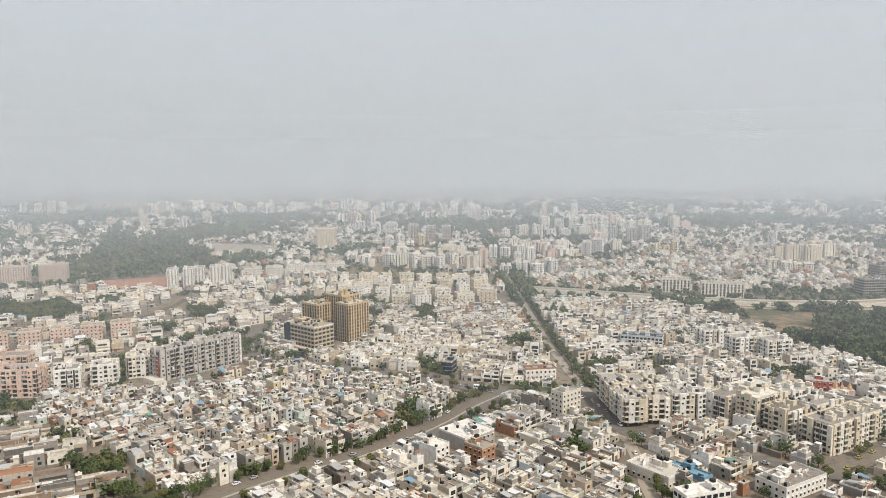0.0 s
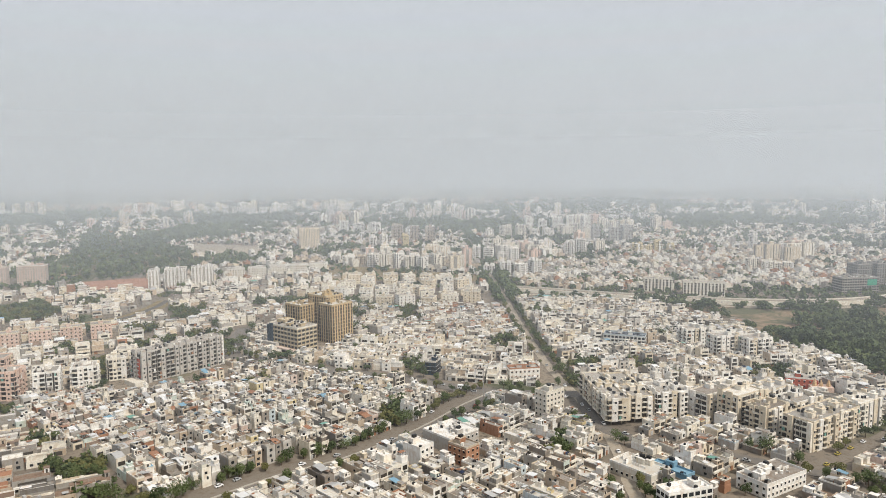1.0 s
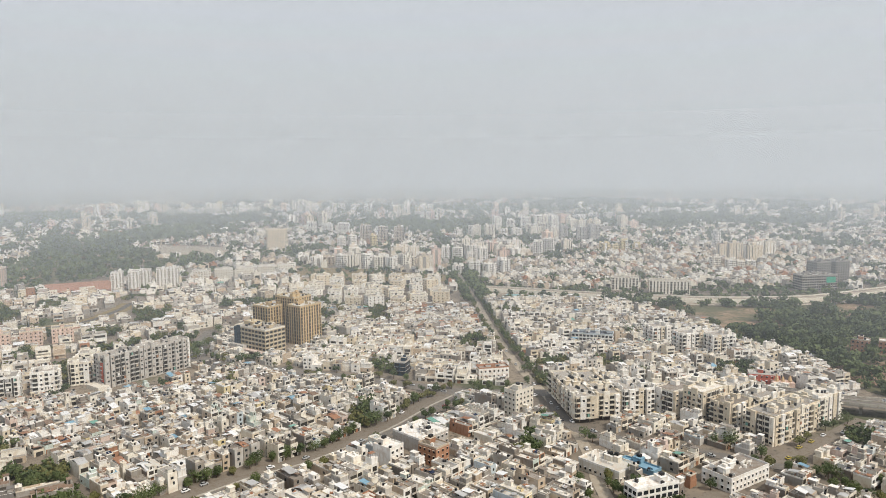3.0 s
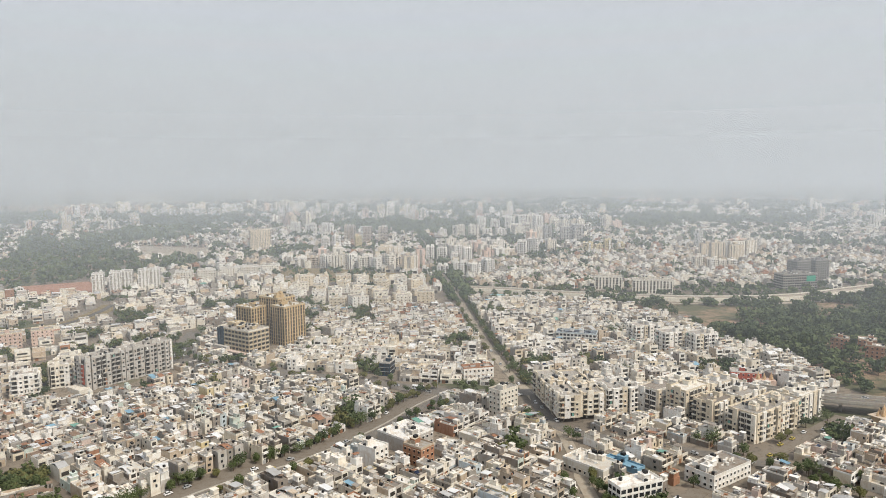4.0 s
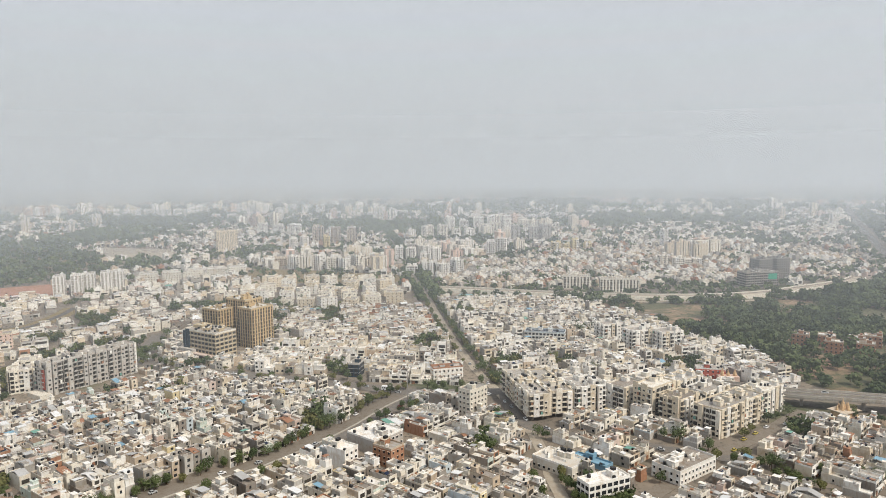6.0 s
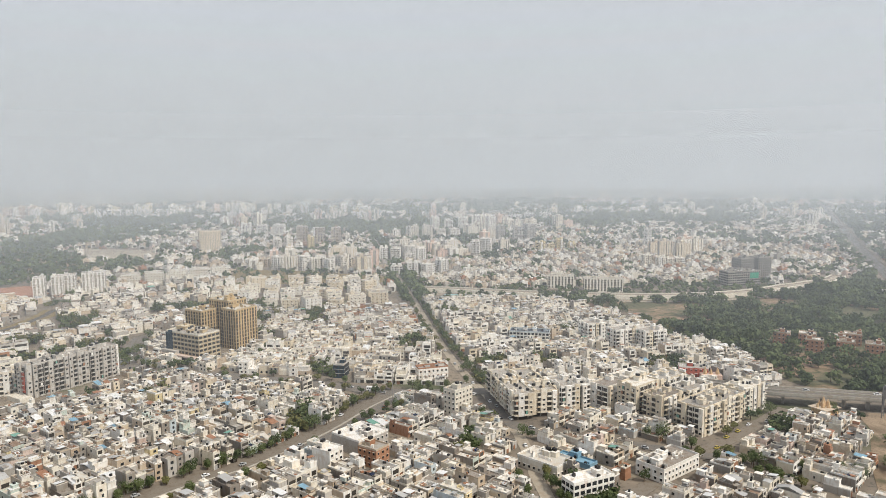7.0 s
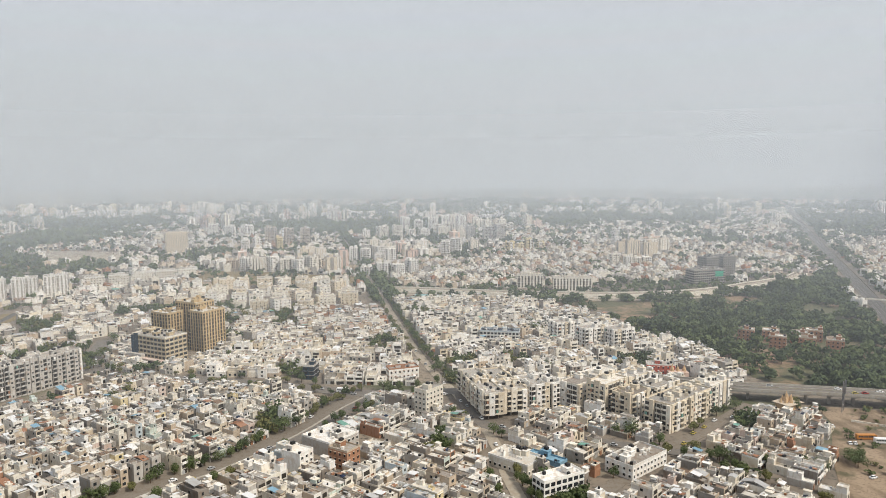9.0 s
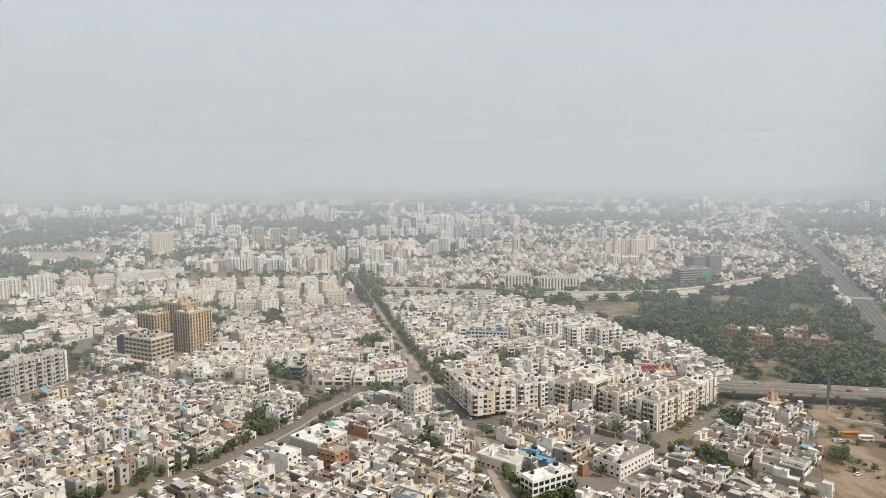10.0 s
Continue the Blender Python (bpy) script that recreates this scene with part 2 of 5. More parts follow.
R1 = smooth_line([(-190, 215), (-87, 323), (-45, 353), (-6, 394), (23, 436), (46, 462)])
R2 = smooth_line([(92, 120), (94, 298), (97, 329), (101, 374), (98, 445), (92, 505), (89, 603), (89, 699), (89, 915), (82, 1671), (32, 2549)], 30)
R3 = smooth_line([(104, 452), (46, 458), (9, 476), (-30, 497), (-76, 518), (-128, 537), (-152, 552), (-166, 590), (-172, 660)])
R4 = smooth_line([(96, 852), (144, 833), (240, 787), (358, 748), (459, 746), (549, 777), (620, 806), (662, 836)])
R5 = smooth_line([(101, 445), (98, 410), (103, 385), (118, 372), (152, 352), (185, 330), (205, 318)])
R6 = smooth_line([(131, 290), (158, 310), (184, 330), (214, 346), (248, 369), (274, 387)])
R7 = smooth_line([(195, 332), (200, 312), (208, 292), (219, 273), (225, 259)])
RAIL = smooth_line([(1720, 2260), (1321, 1690), (1000, 1222), (668, 735), (519, 523), (440, 415), (330, 268)], 40)
FLY = smooth_line([(205, 460), (238, 432), (269, 403), (289, 392), (311, 382), (336, 371), (361, 359), (440, 318), (560, 255)])

ROADS = [(R1, 9.5), (R2, 5), (R3, 7.5), (R4, 20), (R5, 6), (RAIL, 13), (FLY, 12), (R6, 4.5), (R7, 3.5)]
for name, line, width, z, mat, label in (
        ("road_1", R1, 20, 0.16, "lane_dust", "wide dusty boulevard"), ("road_2", R2, 6.5, 0.20, "pale_dust", "long straight dusty city street"),
        ("road_3", R3, 14, 0.24, "asphalt", "grey asphalt cross road"), ("road_5", R5, 9, 0.28, "asphalt", "asphalt side street beside the flats"),
        ("road_6", R6, 8, 0.18, "lane_dust", "dusty street with parked cars before the flats"), ("road_7", R7, 7, 0.15, "lane_dust", "narrow treed lane between the terraces")):
    tagged(new(name, ribbon(name, line, width, z, mat)), label, "road", kind="structure")
tagged(new("carriageway", ribbon("carriageway", R1, 7.0, 0.30, "asphalt", 0.13, -4.6)), "dark asphalt carriageway of the boulevard", "road", kind="structure")
tagged(new("verge", ribbon("verge", R1, 12.0, 0.17, "lane_dust", 0.13, 15)), "trodden brown dirt verge under the street trees", "verge", kind="structure")
tagged(new("median_kerb", ribbon("median_kerb", R1, 1.3, 0.50, "kerb_stone", 0.4)), "pale stone median between the carriageways", "kerb", kind="structure")
FOREST = [(319, 672), (292, 640), (302, 560), (320, 525), (318, 480), (312, 436), (330, 396), (370, 372), (520, 300), (640, 560), (560, 620), (700, 830), (549, 765), (459, 734), (358, 736), (280, 760), (230, 770), (240, 740)]
SAND = [(312, 374), (300, 346), (262, 300), (240, 268), (222, 225), (420, 180), (480, 290), (400, 330), (345, 358)]
WOODL = [(-553, 1012), (-597, 1149), (-658, 1347), (-732, 1500), (-612, 1447), (-569, 1466), (-427, 1280), (-387, 1159), (-415, 1113), (-440, 1034), (-465, 992), (-441, 918), (-497, 911)]
COPSE = [(-540, 800), (-501, 792), (-455, 770), (-425, 796), (-377, 703), (-412, 695), (-473, 735), (-540, 770)]
REDL = [(-464, 951), (-392, 983), (-345, 920), (-336, 871), (-398, 841)]
DRYL = [(-478, 1438), (-325, 1376), (-289, 1222), (-415, 1245)]
PARK = [(-98, 930), (-60, 938), (70, 922), (72, 985), (30, 1000), (-70, 1060), (-140, 1080), (-150, 980)]
NALA = smooth_line([(-480, 600), (-411, 643), (-316, 701), (-298, 759), (-298, 808)])


def sheet(name, poly, z, mat, label):
    bm = bmesh.new()
    f = bm.faces.new([bm.verts.new((x, y, z)) for x, y in poly])
    f.normal_update()
    if f.normal.z < 0:
        f.normal_flip()
    top = bmesh.ops.extrude_face_region(bm, geom=[f])
    for e in top["geom"]:
        if isinstance(e, bmesh.types.BMVert):
            e.co.z -= 0.12
    bmesh.ops.triangulate(bm, faces=bm.faces[:])
    bmesh.ops.recalc_face_normals(bm, faces=bm.faces[:])
    me = bpy.data.meshes.new(name)
    bm.to_mesh(me)
    bm.free()
    me.materials.append(MATS[mat])
    return tagged(new(name, me), label, "ground", kind="structure")


sheet("scrub_floor", FOREST, 0.13, "scrub_ground", "reddish soil and dry scrub under the trees")
sheet("sandy_yard", SAND, 0.21, "yard_soil", "bare sandy yard with wheel tracks")
sheet("wood_floor", WOODL, 0.13, "scrub_ground", "dark scrub floor of the far wood")
sheet("red_field", REDL, 0.30, "red_earth", "cleared field of red soil")
sheet("dry_field", DRYL, 0.26, "pale_dust", "pale dry playing field")
sheet("copse_floor", COPSE, 0.15, "scrub_ground", "dark scrub floor under a copse")
sheet("park_lawn", PARK, 0.15, "dry_grass", "dry grass of a park between the flats")
tagged(new("drain_bank", ribbon("drain_bank", NALA, 22, 0.22, "dry_grass", 0.2)), "dry grassy banks of an open drain", "ground", kind="structure")
tagged(new("open_drain", ribbon("open_drain", NALA, 7, 0.34, "ballast", 0.1)), "dark open drain between grassy banks", "water", kind="structure")

# ---- houses ----
WALL_PICK = ["white_paint"] * 14 + ["ivory_paint"] * 9 + ["cream_paint"] * 4 + ["bare_concrete"] * 5 + ["grey_paint"] * 4 + ["beige_paint"] * 4 + ["pink_paint"] * 2 + ["mint_paint"] * 2 + ["sky_paint", "yellow_paint", "brick_wall"]
ROOF_PICK = ["roof_pale"] * 6 + ["roof_grey"] * 5 + ["roof_stained"] * 3 + ["roof_white"] * 3
WALL_WHITE = ["white_paint"] * 8 + ["ivory_paint"] * 5 + ["cream_paint"] * 2 + ["grey_paint"]
WALL_DULL = ["bare_concrete"] * 4 + ["beige_paint"] * 4 + ["ivory_paint"] * 4 + ["white_paint"] * 4 + ["brick_wall", "grey_paint", "pink_paint"]
ROOF_DULL = ["roof_stained"] * 4 + ["roof_brown"] * 4 + ["roof_grey"] * 4 + ["roof_pale"] * 2
FLOOR_H = 2.8


def frame_part(name, parent, x, y, z, w, d, h, t, mat):
    """A parapet as one closed ring of wall."""
    v = []
    for zz in (z, z + h):
        for k in (0, t):
            a, b_ = w / 2 - k, d / 2 - k
            v += [(x - a, y - b_, zz), (x + a, y - b_, zz), (x + a, y + b_, zz), (x - a, y + b_, zz)]
    q = []
    for i in range(4):
        j = (i + 1) % 4
        q += [(i, j, 8 + j, 8 + i), (4 + j, 4 + i, 12 + i, 12 + j), (8 + i, 8 + j, 12 + j, 12 + i), (j, i, 4 + i, 4 + j)]
    ob = new(name, mesh_from(name, v, q, [mat]))
    ob.parent = parent
    return ob


def tray(mat):
    """A balcony: floor slab with a wall on three sides, one unit wide, deep and high."""
    v = [(-.5, -.5, 0), (.5, -.5, 0), (.5, .5, 0), (-.5, .5, 0), (-.5, -.5, 1), (.5, -.5, 1), (.5, .5, 1), (-.5, .5, 1),
         (-.46, -.4, .16), (.46, -.4, .16), (.46, .5, .16), (-.46, .5, .16), (-.46, -.4, 1), (.46, -.4, 1), (.46, .5, 1), (-.46, .5, 1)]
    q = [(0, 1, 5, 4), (1, 2, 6, 5), (3, 0, 4, 7), (3, 2, 1, 0), (8, 9, 10, 11), (9, 8, 12, 13), (10, 9, 13, 14), (8, 11, 15, 12),
         (4, 5, 13, 12), (5, 6, 14, 13), (7, 4, 12, 15), (2, 3, 11, 10), (2, 10, 14, 6), (3, 7, 15, 11)]
    return mesh_from("balcony", v, q, [mat])


def ring(x, y, z, w, d, h, t, mat):
    """Four parapet walls round a rectangle."""
    return [(x, y - d / 2 + t / 2, z, w, t, h, 0, mat), (x, y + d / 2 - t / 2, z, w, t, h, 0, mat),
            (x - w / 2 + t / 2, y, z, t, d - 2 * t, h, 0, mat), (x + w / 2 - t / 2, y, z, t, d - 2 * t, h, 0, mat)]


def house_rows(rng, w, d, storeys, walls, roofs, fine, sheds=0.1):
    """A flat-roofed town house, front towards -y: {part: rows} in its own frame."""
    paint, roof = rng.choice(walls), rng.choice(roofs)
    raw = rng.random() < 0.66  # flanks left unpainted
    wall = rng.choice(["bare_concrete", "beige_paint", "grey_paint", "roof_grey", "ivory_paint", "roof_stained", "cream_paint"]) if raw else paint
    trim = rng.choice(["white_paint", "ivory_paint", paint])
    p = {k: [] for k in ("storey_block", "front_wall", "roof", "sunshade", "window", "balcony", "stair_room", "water_tank", "roof_shed", "solar_panel", "door", "roof_clutter")}
    h = storeys * FLOOR_H + rng.uniform(-0.3, 0.9)
    back = rng.random() < 0.5 and storeys > 1
    h1 = h - FLOOR_H if back else h
    p["storey_block"].append((0, 0, 0, w, d, h1, 0, wall))
    p["roof"].append((0, 0, h1 + 0.004, w - 0.4, d - 0.4, 0.10, 0, roof))
    ph = rng.uniform(0.4, 1.0)
    p["rings"] = [(0, 0, h1, w, d, ph, 0.2, trim if rng.random() < 0.5 else wall)]
    if raw:
        p["front_wall"].append((0, -d / 2 - 0.06, 0, w + 0.05, 0.12, h1 + ph + 0.1, 0, paint))
    top, ty, td = h1, 0.0, d
    if back:
        td = d * rng.uniform(0.3, 0.65)
        ty = (d - td) / 2 * rng.choice([1, 1, -1])
        tw = w * rng.choice([1, 1, 0.75])
        p["storey_block"].append(((w - tw) / 2 * rng.choice([-1, 1]) * 0.9, ty, h1 + 0.11, tw - 0.46, td - 0.46, FLOOR_H, 0, rng.choice([wall, paint, trim])))
        top = h1 + 0.11 + FLOOR_H
        p["roof"].append((0, ty, top + 0.004, tw - 0.1, td - 0.1, 0.14, 0, rng.choice([roof, "roof_white", "roof_pale"])))
        p["rings"].append((0, ty, top + 0.14, tw - 0.3, td - 0.3, 0.45, 0.18, trim))
    for side in (-1, 1):
        for f in range(storeys - (1 if back else 0)):
            if side < 0 and (f or rng.random() < 0.6):
                # flat dark panel across the house for the shade in a loggia or shop front
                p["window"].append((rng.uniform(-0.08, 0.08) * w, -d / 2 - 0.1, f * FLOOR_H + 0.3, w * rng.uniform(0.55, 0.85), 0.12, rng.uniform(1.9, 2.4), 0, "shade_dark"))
                if f and rng.random() < 0.8:
                    p["balcony"].append((0, -d / 2 - 0.62, f * FLOOR_H - 0.12, w * 0.94, 1.0, 0.95, 0, trim))
                continue
            for i in range(max(1, int(w / 3.4))):
                x = (i + 0.5) * w / max(1, int(w / 3.4)) - w / 2 + rng.uniform(-0.5, 0.5)
                if rng.random() < 0.8:
                    p["window"].append((x, side * (d / 2 + (0.1 if side < 0 else 0.02)), f * FLOOR_H + 1.0, rng.uniform(0.9, 1.8), 0.10, rng.uniform(1.1, 1.6), 0, "window_dark"))
            if fine and rng.random() < 0.5:
                p["sunshade"].append((0, side * (d / 2 + 0.32), f * FLOOR_H + 2.7, w * 0.8, 0.5, 0.10, 0, trim))
    for f in range(storeys - (1 if back else 0)):
        for side in (-1, 1):
            if rng.random() < 0.35:
                p["window"].append((side * (w / 2 + 0.02), rng.uniform(-0.35, 0.35) * d, f * FLOOR_H + 1.0, 0.10, rng.uniform(0.8, 1.6), 1.2, 0, "window_dark"))
    p["door"].append((rng.uniform(-0.2, 0.2) * w, -d / 2 - 0.2, 0.0, min(2.4, w * 0.4), 0.12, 2.3, 0, rng.choice(["shade_dark", "tin_grey", "tin_rust"])))
    if rng.random() < 0.5:
        sw, sd = min(w - 0.8, rng.uniform(1.7, 2.6)), min(td - 0.8, rng.uniform(2.2, 4.0))
        sx, sy = rng.choice([-1, 1]) * (w - sw - 0.6) / 2, ty + rng.choice([-1, 1]) * (td - sd - 0.6) / 2
        p["stair_room"] += [(sx, sy, top + 0.105, sw, sd, rng.uniform(1.9, 2.5), 0, rng.choice([wall, paint, trim]))]
        sh = p["stair_room"][0][5]
        # second row is a dark panel for the shade in the stair doorway
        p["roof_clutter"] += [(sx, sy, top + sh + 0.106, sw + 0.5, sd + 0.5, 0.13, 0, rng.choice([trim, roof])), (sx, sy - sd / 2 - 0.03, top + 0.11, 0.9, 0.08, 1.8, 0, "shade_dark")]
        if rng.random() < 0.45:
            p["water_tank"].append((sx, sy, top + sh + 0.24, 0.95, 0.95, 1.0, 0.4, rng.choice(["tank_black", "tank_black", "white_paint"])))
    elif rng.random() < 0.5:
        p["water_tank"].append((rng.uniform(-0.3, 0.3) * w, ty + rng.uniform(-0.3, 0.3) * td, top + 0.12, 0.95, 0.95, 1.1, 0.4, rng.choice(["tank_black", "white_paint", "grey_paint"])))
    # low walls, stacks, ducts and oddments on the open roof
    for _ in range(rng.randrange(3, 9) if fine else rng.randrange(2, 6)):
        cx, cy = rng.uniform(-0.4, 0.4) * w, rng.uniform(-0.42, 0.42) * d
        on_top = abs(cy - ty) < td / 2 - 0.5
        if back and abs(abs(cy - ty) - td / 2) < 1.0:
            continue
        cz = (top if on_top else h1) + 0.106
        q = rng.random()
        if q < 0.45:
            p["roof_clutter"].append((cx * 0.5, cy, cz, rng.uniform(1.2, w * 0.6), 0.2, rng.uniform(0.5, 1.3), rng.choice([0, 0, math.pi / 2]), rng.choice([wall, trim, paint])))
        elif q < 0.8:
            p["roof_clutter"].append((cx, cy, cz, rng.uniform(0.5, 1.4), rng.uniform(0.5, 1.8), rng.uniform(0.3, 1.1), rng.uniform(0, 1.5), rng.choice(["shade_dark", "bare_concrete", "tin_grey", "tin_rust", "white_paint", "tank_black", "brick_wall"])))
        else:
            p["roof_clutter"].append((cx * 0.6, cy, cz + rng.uniform(0.3, 1.4), rng.uniform(1.5, 3.2), rng.uniform(1.5, 3.0), 0.07, rng.uniform(-0.2, 0.2), rng.choice(["tin_grey", "tin_white", "tin_rust", "tin_grey", "roof_brown"]), rng.uniform(-0.3, 0.3)))
    q = rng.random()
    if q < sheds:
        # sheet roofs laid straight on the walls, in two slopes or one
        mat = rng.choice(["tin_white"] * 6 + ["tin_grey"] * 5 + ["roof_pale"] * 3 + ["tin_rust"] * 2 + ["roof_brown"] * 2 + ["tin_blue"])
        lean = rng.uniform(0.12, 0.3)
        z = top + 0.5 + lean * td / 4
        if rng.random() < 0.5:
            p["roof_shed"] += [(0, ty - td / 4, z, w * 0.97, td * 0.5, 0.07, 0, mat, lean), (0, ty + td / 4, z, w * 0.97, td * 0.49, 0.07, 0, mat, -lean)]
        else:
            p["roof_shed"].append((rng.uniform(-0.1, 0.1) * w, ty - td * 0.12, z, w * 0.8, td * 0.7, 0.07, 0, mat, rng.choice([-1, 1]) * lean))
    elif q < sheds + 0.12 and td > 5:
        mat = rng.choice(["tin_grey"] * 5 + ["tin_white"] * 6 + ["tin_rust"] * 2 + ["tin_blue", "tin_green"])
        p["roof_shed"].append((0, ty, top + 2.3, w * 0.8, td * 0.5, 0.08, 0, mat, rng.uniform(-0.2, 0.2)))
        for sx in (-1, 1):
            for sy in (-1, 1):
                p["roof_shed"].append((sx * w * 0.37, ty + sy * td * 0.23, top + 0.105, 0.14, 0.14, 2.2, 0, "steel_rail"))
    elif q < sheds + 0.18:
        p["solar_panel"].append((0, ty - td * 0.2, top + 0.75, 2.6, 1.8, 0.07, 0, "solar_panel", 0.3))
    return p


def lane_plots(poly, turn, seed, depth=(9, 13), width=(4.6, 7.5), lane=4.5, cross=(55, 85), storeys=(1, 2, 2, 3), skip=0.05):
    """Plots in rows back to back along lanes that run at the given turn."""
    rng = random.Random(seed)
    c, s = math.cos(turn), math.sin(turn)
    loc = [(x * c + y * s, -x * s + y * c) for x, y in poly]
    u0, u1 = min(p[0] for p in loc), max(p[0] for p in loc)
    v, v1 = min(p[1] for p in loc), max(p[1] for p in loc)
    out = []
    while v < v1:
        dep = rng.uniform(*depth)
        for side in (0, 1):
            u, nextcross = u0 + rng.uniform(0, 6), u0 + rng.uniform(*cross)
            run = rng.choice(storeys)
            while u < u1:
                w = rng.uniform(*width)
                if u > nextcross:
                    u += rng.uniform(3.5, 5.0)
                    nextcross = u + rng.uniform(*cross)
                d = dep * rng.uniform(0.82, 1.0)
                vc = v + d / 2 if side == 0 else v + 2 * dep - d / 2
                lu, lv = u + w / 2, vc
                x, y = lu * c - lv * s, lu * s + lv * c
                u += w + (0.02 if rng.random() < 0.75 else rng.uniform(0.8, 2.2))
                if rng.random() < 0.3:
                    run = rng.choice(storeys)
                if rng.random() < skip or not inside(x, y, poly):
                    continue
                out.append((x, y, turn + rng.gauss(0, 0.025) + (math.pi if side else 0), w, d, run))
        v += 2 * dep + lane * rng.uniform(0.8, 1.3)
    return out


KEEP = []  # footprints of the larger buildings: x, y, half width, half depth, turn


def free(x, y, pad):
    for line, half in ROADS:
        if off_line(x, y, line) < half + pad:
            return False
    for bx, by, hw, hd, t in KEEP:
        c, s = math.cos(t), math.sin(t)
        u, v = (x - bx) * c + (y - by) * s, -(x - bx) * s + (y - by) * c
        if abs(u) < hw + pad and abs(v) < hd + pad:
            return False
    return True


# ---- larger buildings ----
def facade(ob, rng, w, d, h, z0, floors, floor_h, wall, trim, single, sides, stilt):
    """Uneven fronts: solid piers with small windows, balconies, and shafts between them, the last two with their shade
    put in as flat dark panels.
    """
    for face in sides:
        L, half = (w, d / 2) if face in (0, 2) else (d, w / 2)
        a = (0, math.pi / 2, math.pi, -math.pi / 2)[face]
        ca, sa_ = math.cos(a), math.sin(a)

        def row(u, out, z, wide, deep, high, mat):
            return (u * ca + (half + out) * sa_, u * sa_ - (half + out) * ca, z, wide, deep, high, a, mat)

        u, last, slabs, joined = -L / 2, "", [], []
        while u < L / 2 - 1.2:
            kind = rng.choice([k for k in ("pier", "pier", "balcony", "balcony", "shaft") if k != last])
            wide = min({"pier": rng.uniform(2.4, 4.2), "balcony": rng.uniform(2.2, 3.6), "shaft": rng.uniform(0.8, 1.5)}[kind], L / 2 - u)
            c, u, last = u + wide / 2, u + wide, kind
            if kind == "pier":
                deep = rng.choice([0.5, 0.9, 1.3, 1.7])
                paint = rng.choice([wall, wall, trim] + ([] if wall == "grey_paint" else ["cream_paint", "white_paint"]))
                block("bay", ob, row(c, deep / 2, z0, wide, deep, h - z0 + rng.choice([0.4, 0.9, 1.0, 1.1, 2.4]), paint))
            elif kind == "shaft":
                # flat dark strip takes the place of the shaft's shade
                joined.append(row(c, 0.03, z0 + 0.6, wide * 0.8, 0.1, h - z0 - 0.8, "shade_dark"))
                continue
            for f in range(1 if stilt else 0, floors):
                z = f * floor_h + 0.4
                if kind == "pier":
                    if rng.random() < 0.75:
                        r = row(c + rng.uniform(-0.4, 0.4), deep + 0.03, z + 0.9, min(wide * 0.55, rng.uniform(0.8, 1.6)), 0.1, rng.uniform(0.9, 1.3), "window_dark")
                        slabs.append(row(c, deep + 0.25, z + 2.25, min(wide, 1.9), 0.5, 0.1, trim))
                    else:
                        continue
                else:
                    # flat dark panel coloured in for the shade behind the balcony
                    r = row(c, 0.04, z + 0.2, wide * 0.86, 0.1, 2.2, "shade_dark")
                    slabs.append(row(c, 0.75, z - 0.12, wide * 0.96, 1.5, 0.16, trim))
                    if rng.random() < 0.85:
                        slabs.append(row(c, 1.42, z + 0.04, wide * 0.96, 0.12, rng.uniform(0.7, 1.0), rng.choice([trim, wall, wall if wall == "grey_paint" else "ivory_paint"])))
                    if rng.random() < 0.2:  # closed in with sheet or cloth
                        slabs.append(row(c + rng.uniform(-0.5, 0.5), 1.3, z + 0.9, wide * 0.45, 0.1, 1.7, rng.choice(["tin_grey", "white_paint", "beige_paint", "tin_green", "brick_wall"])))
                if single:
                    block("window", ob, r)
                else:
                    joined.append(r)
        if joined:
            tagged(part("window_bank", joined, ob), kind="stuff")
        if slabs:
            tagged(part("railing", slabs, ob), kind="stuff")


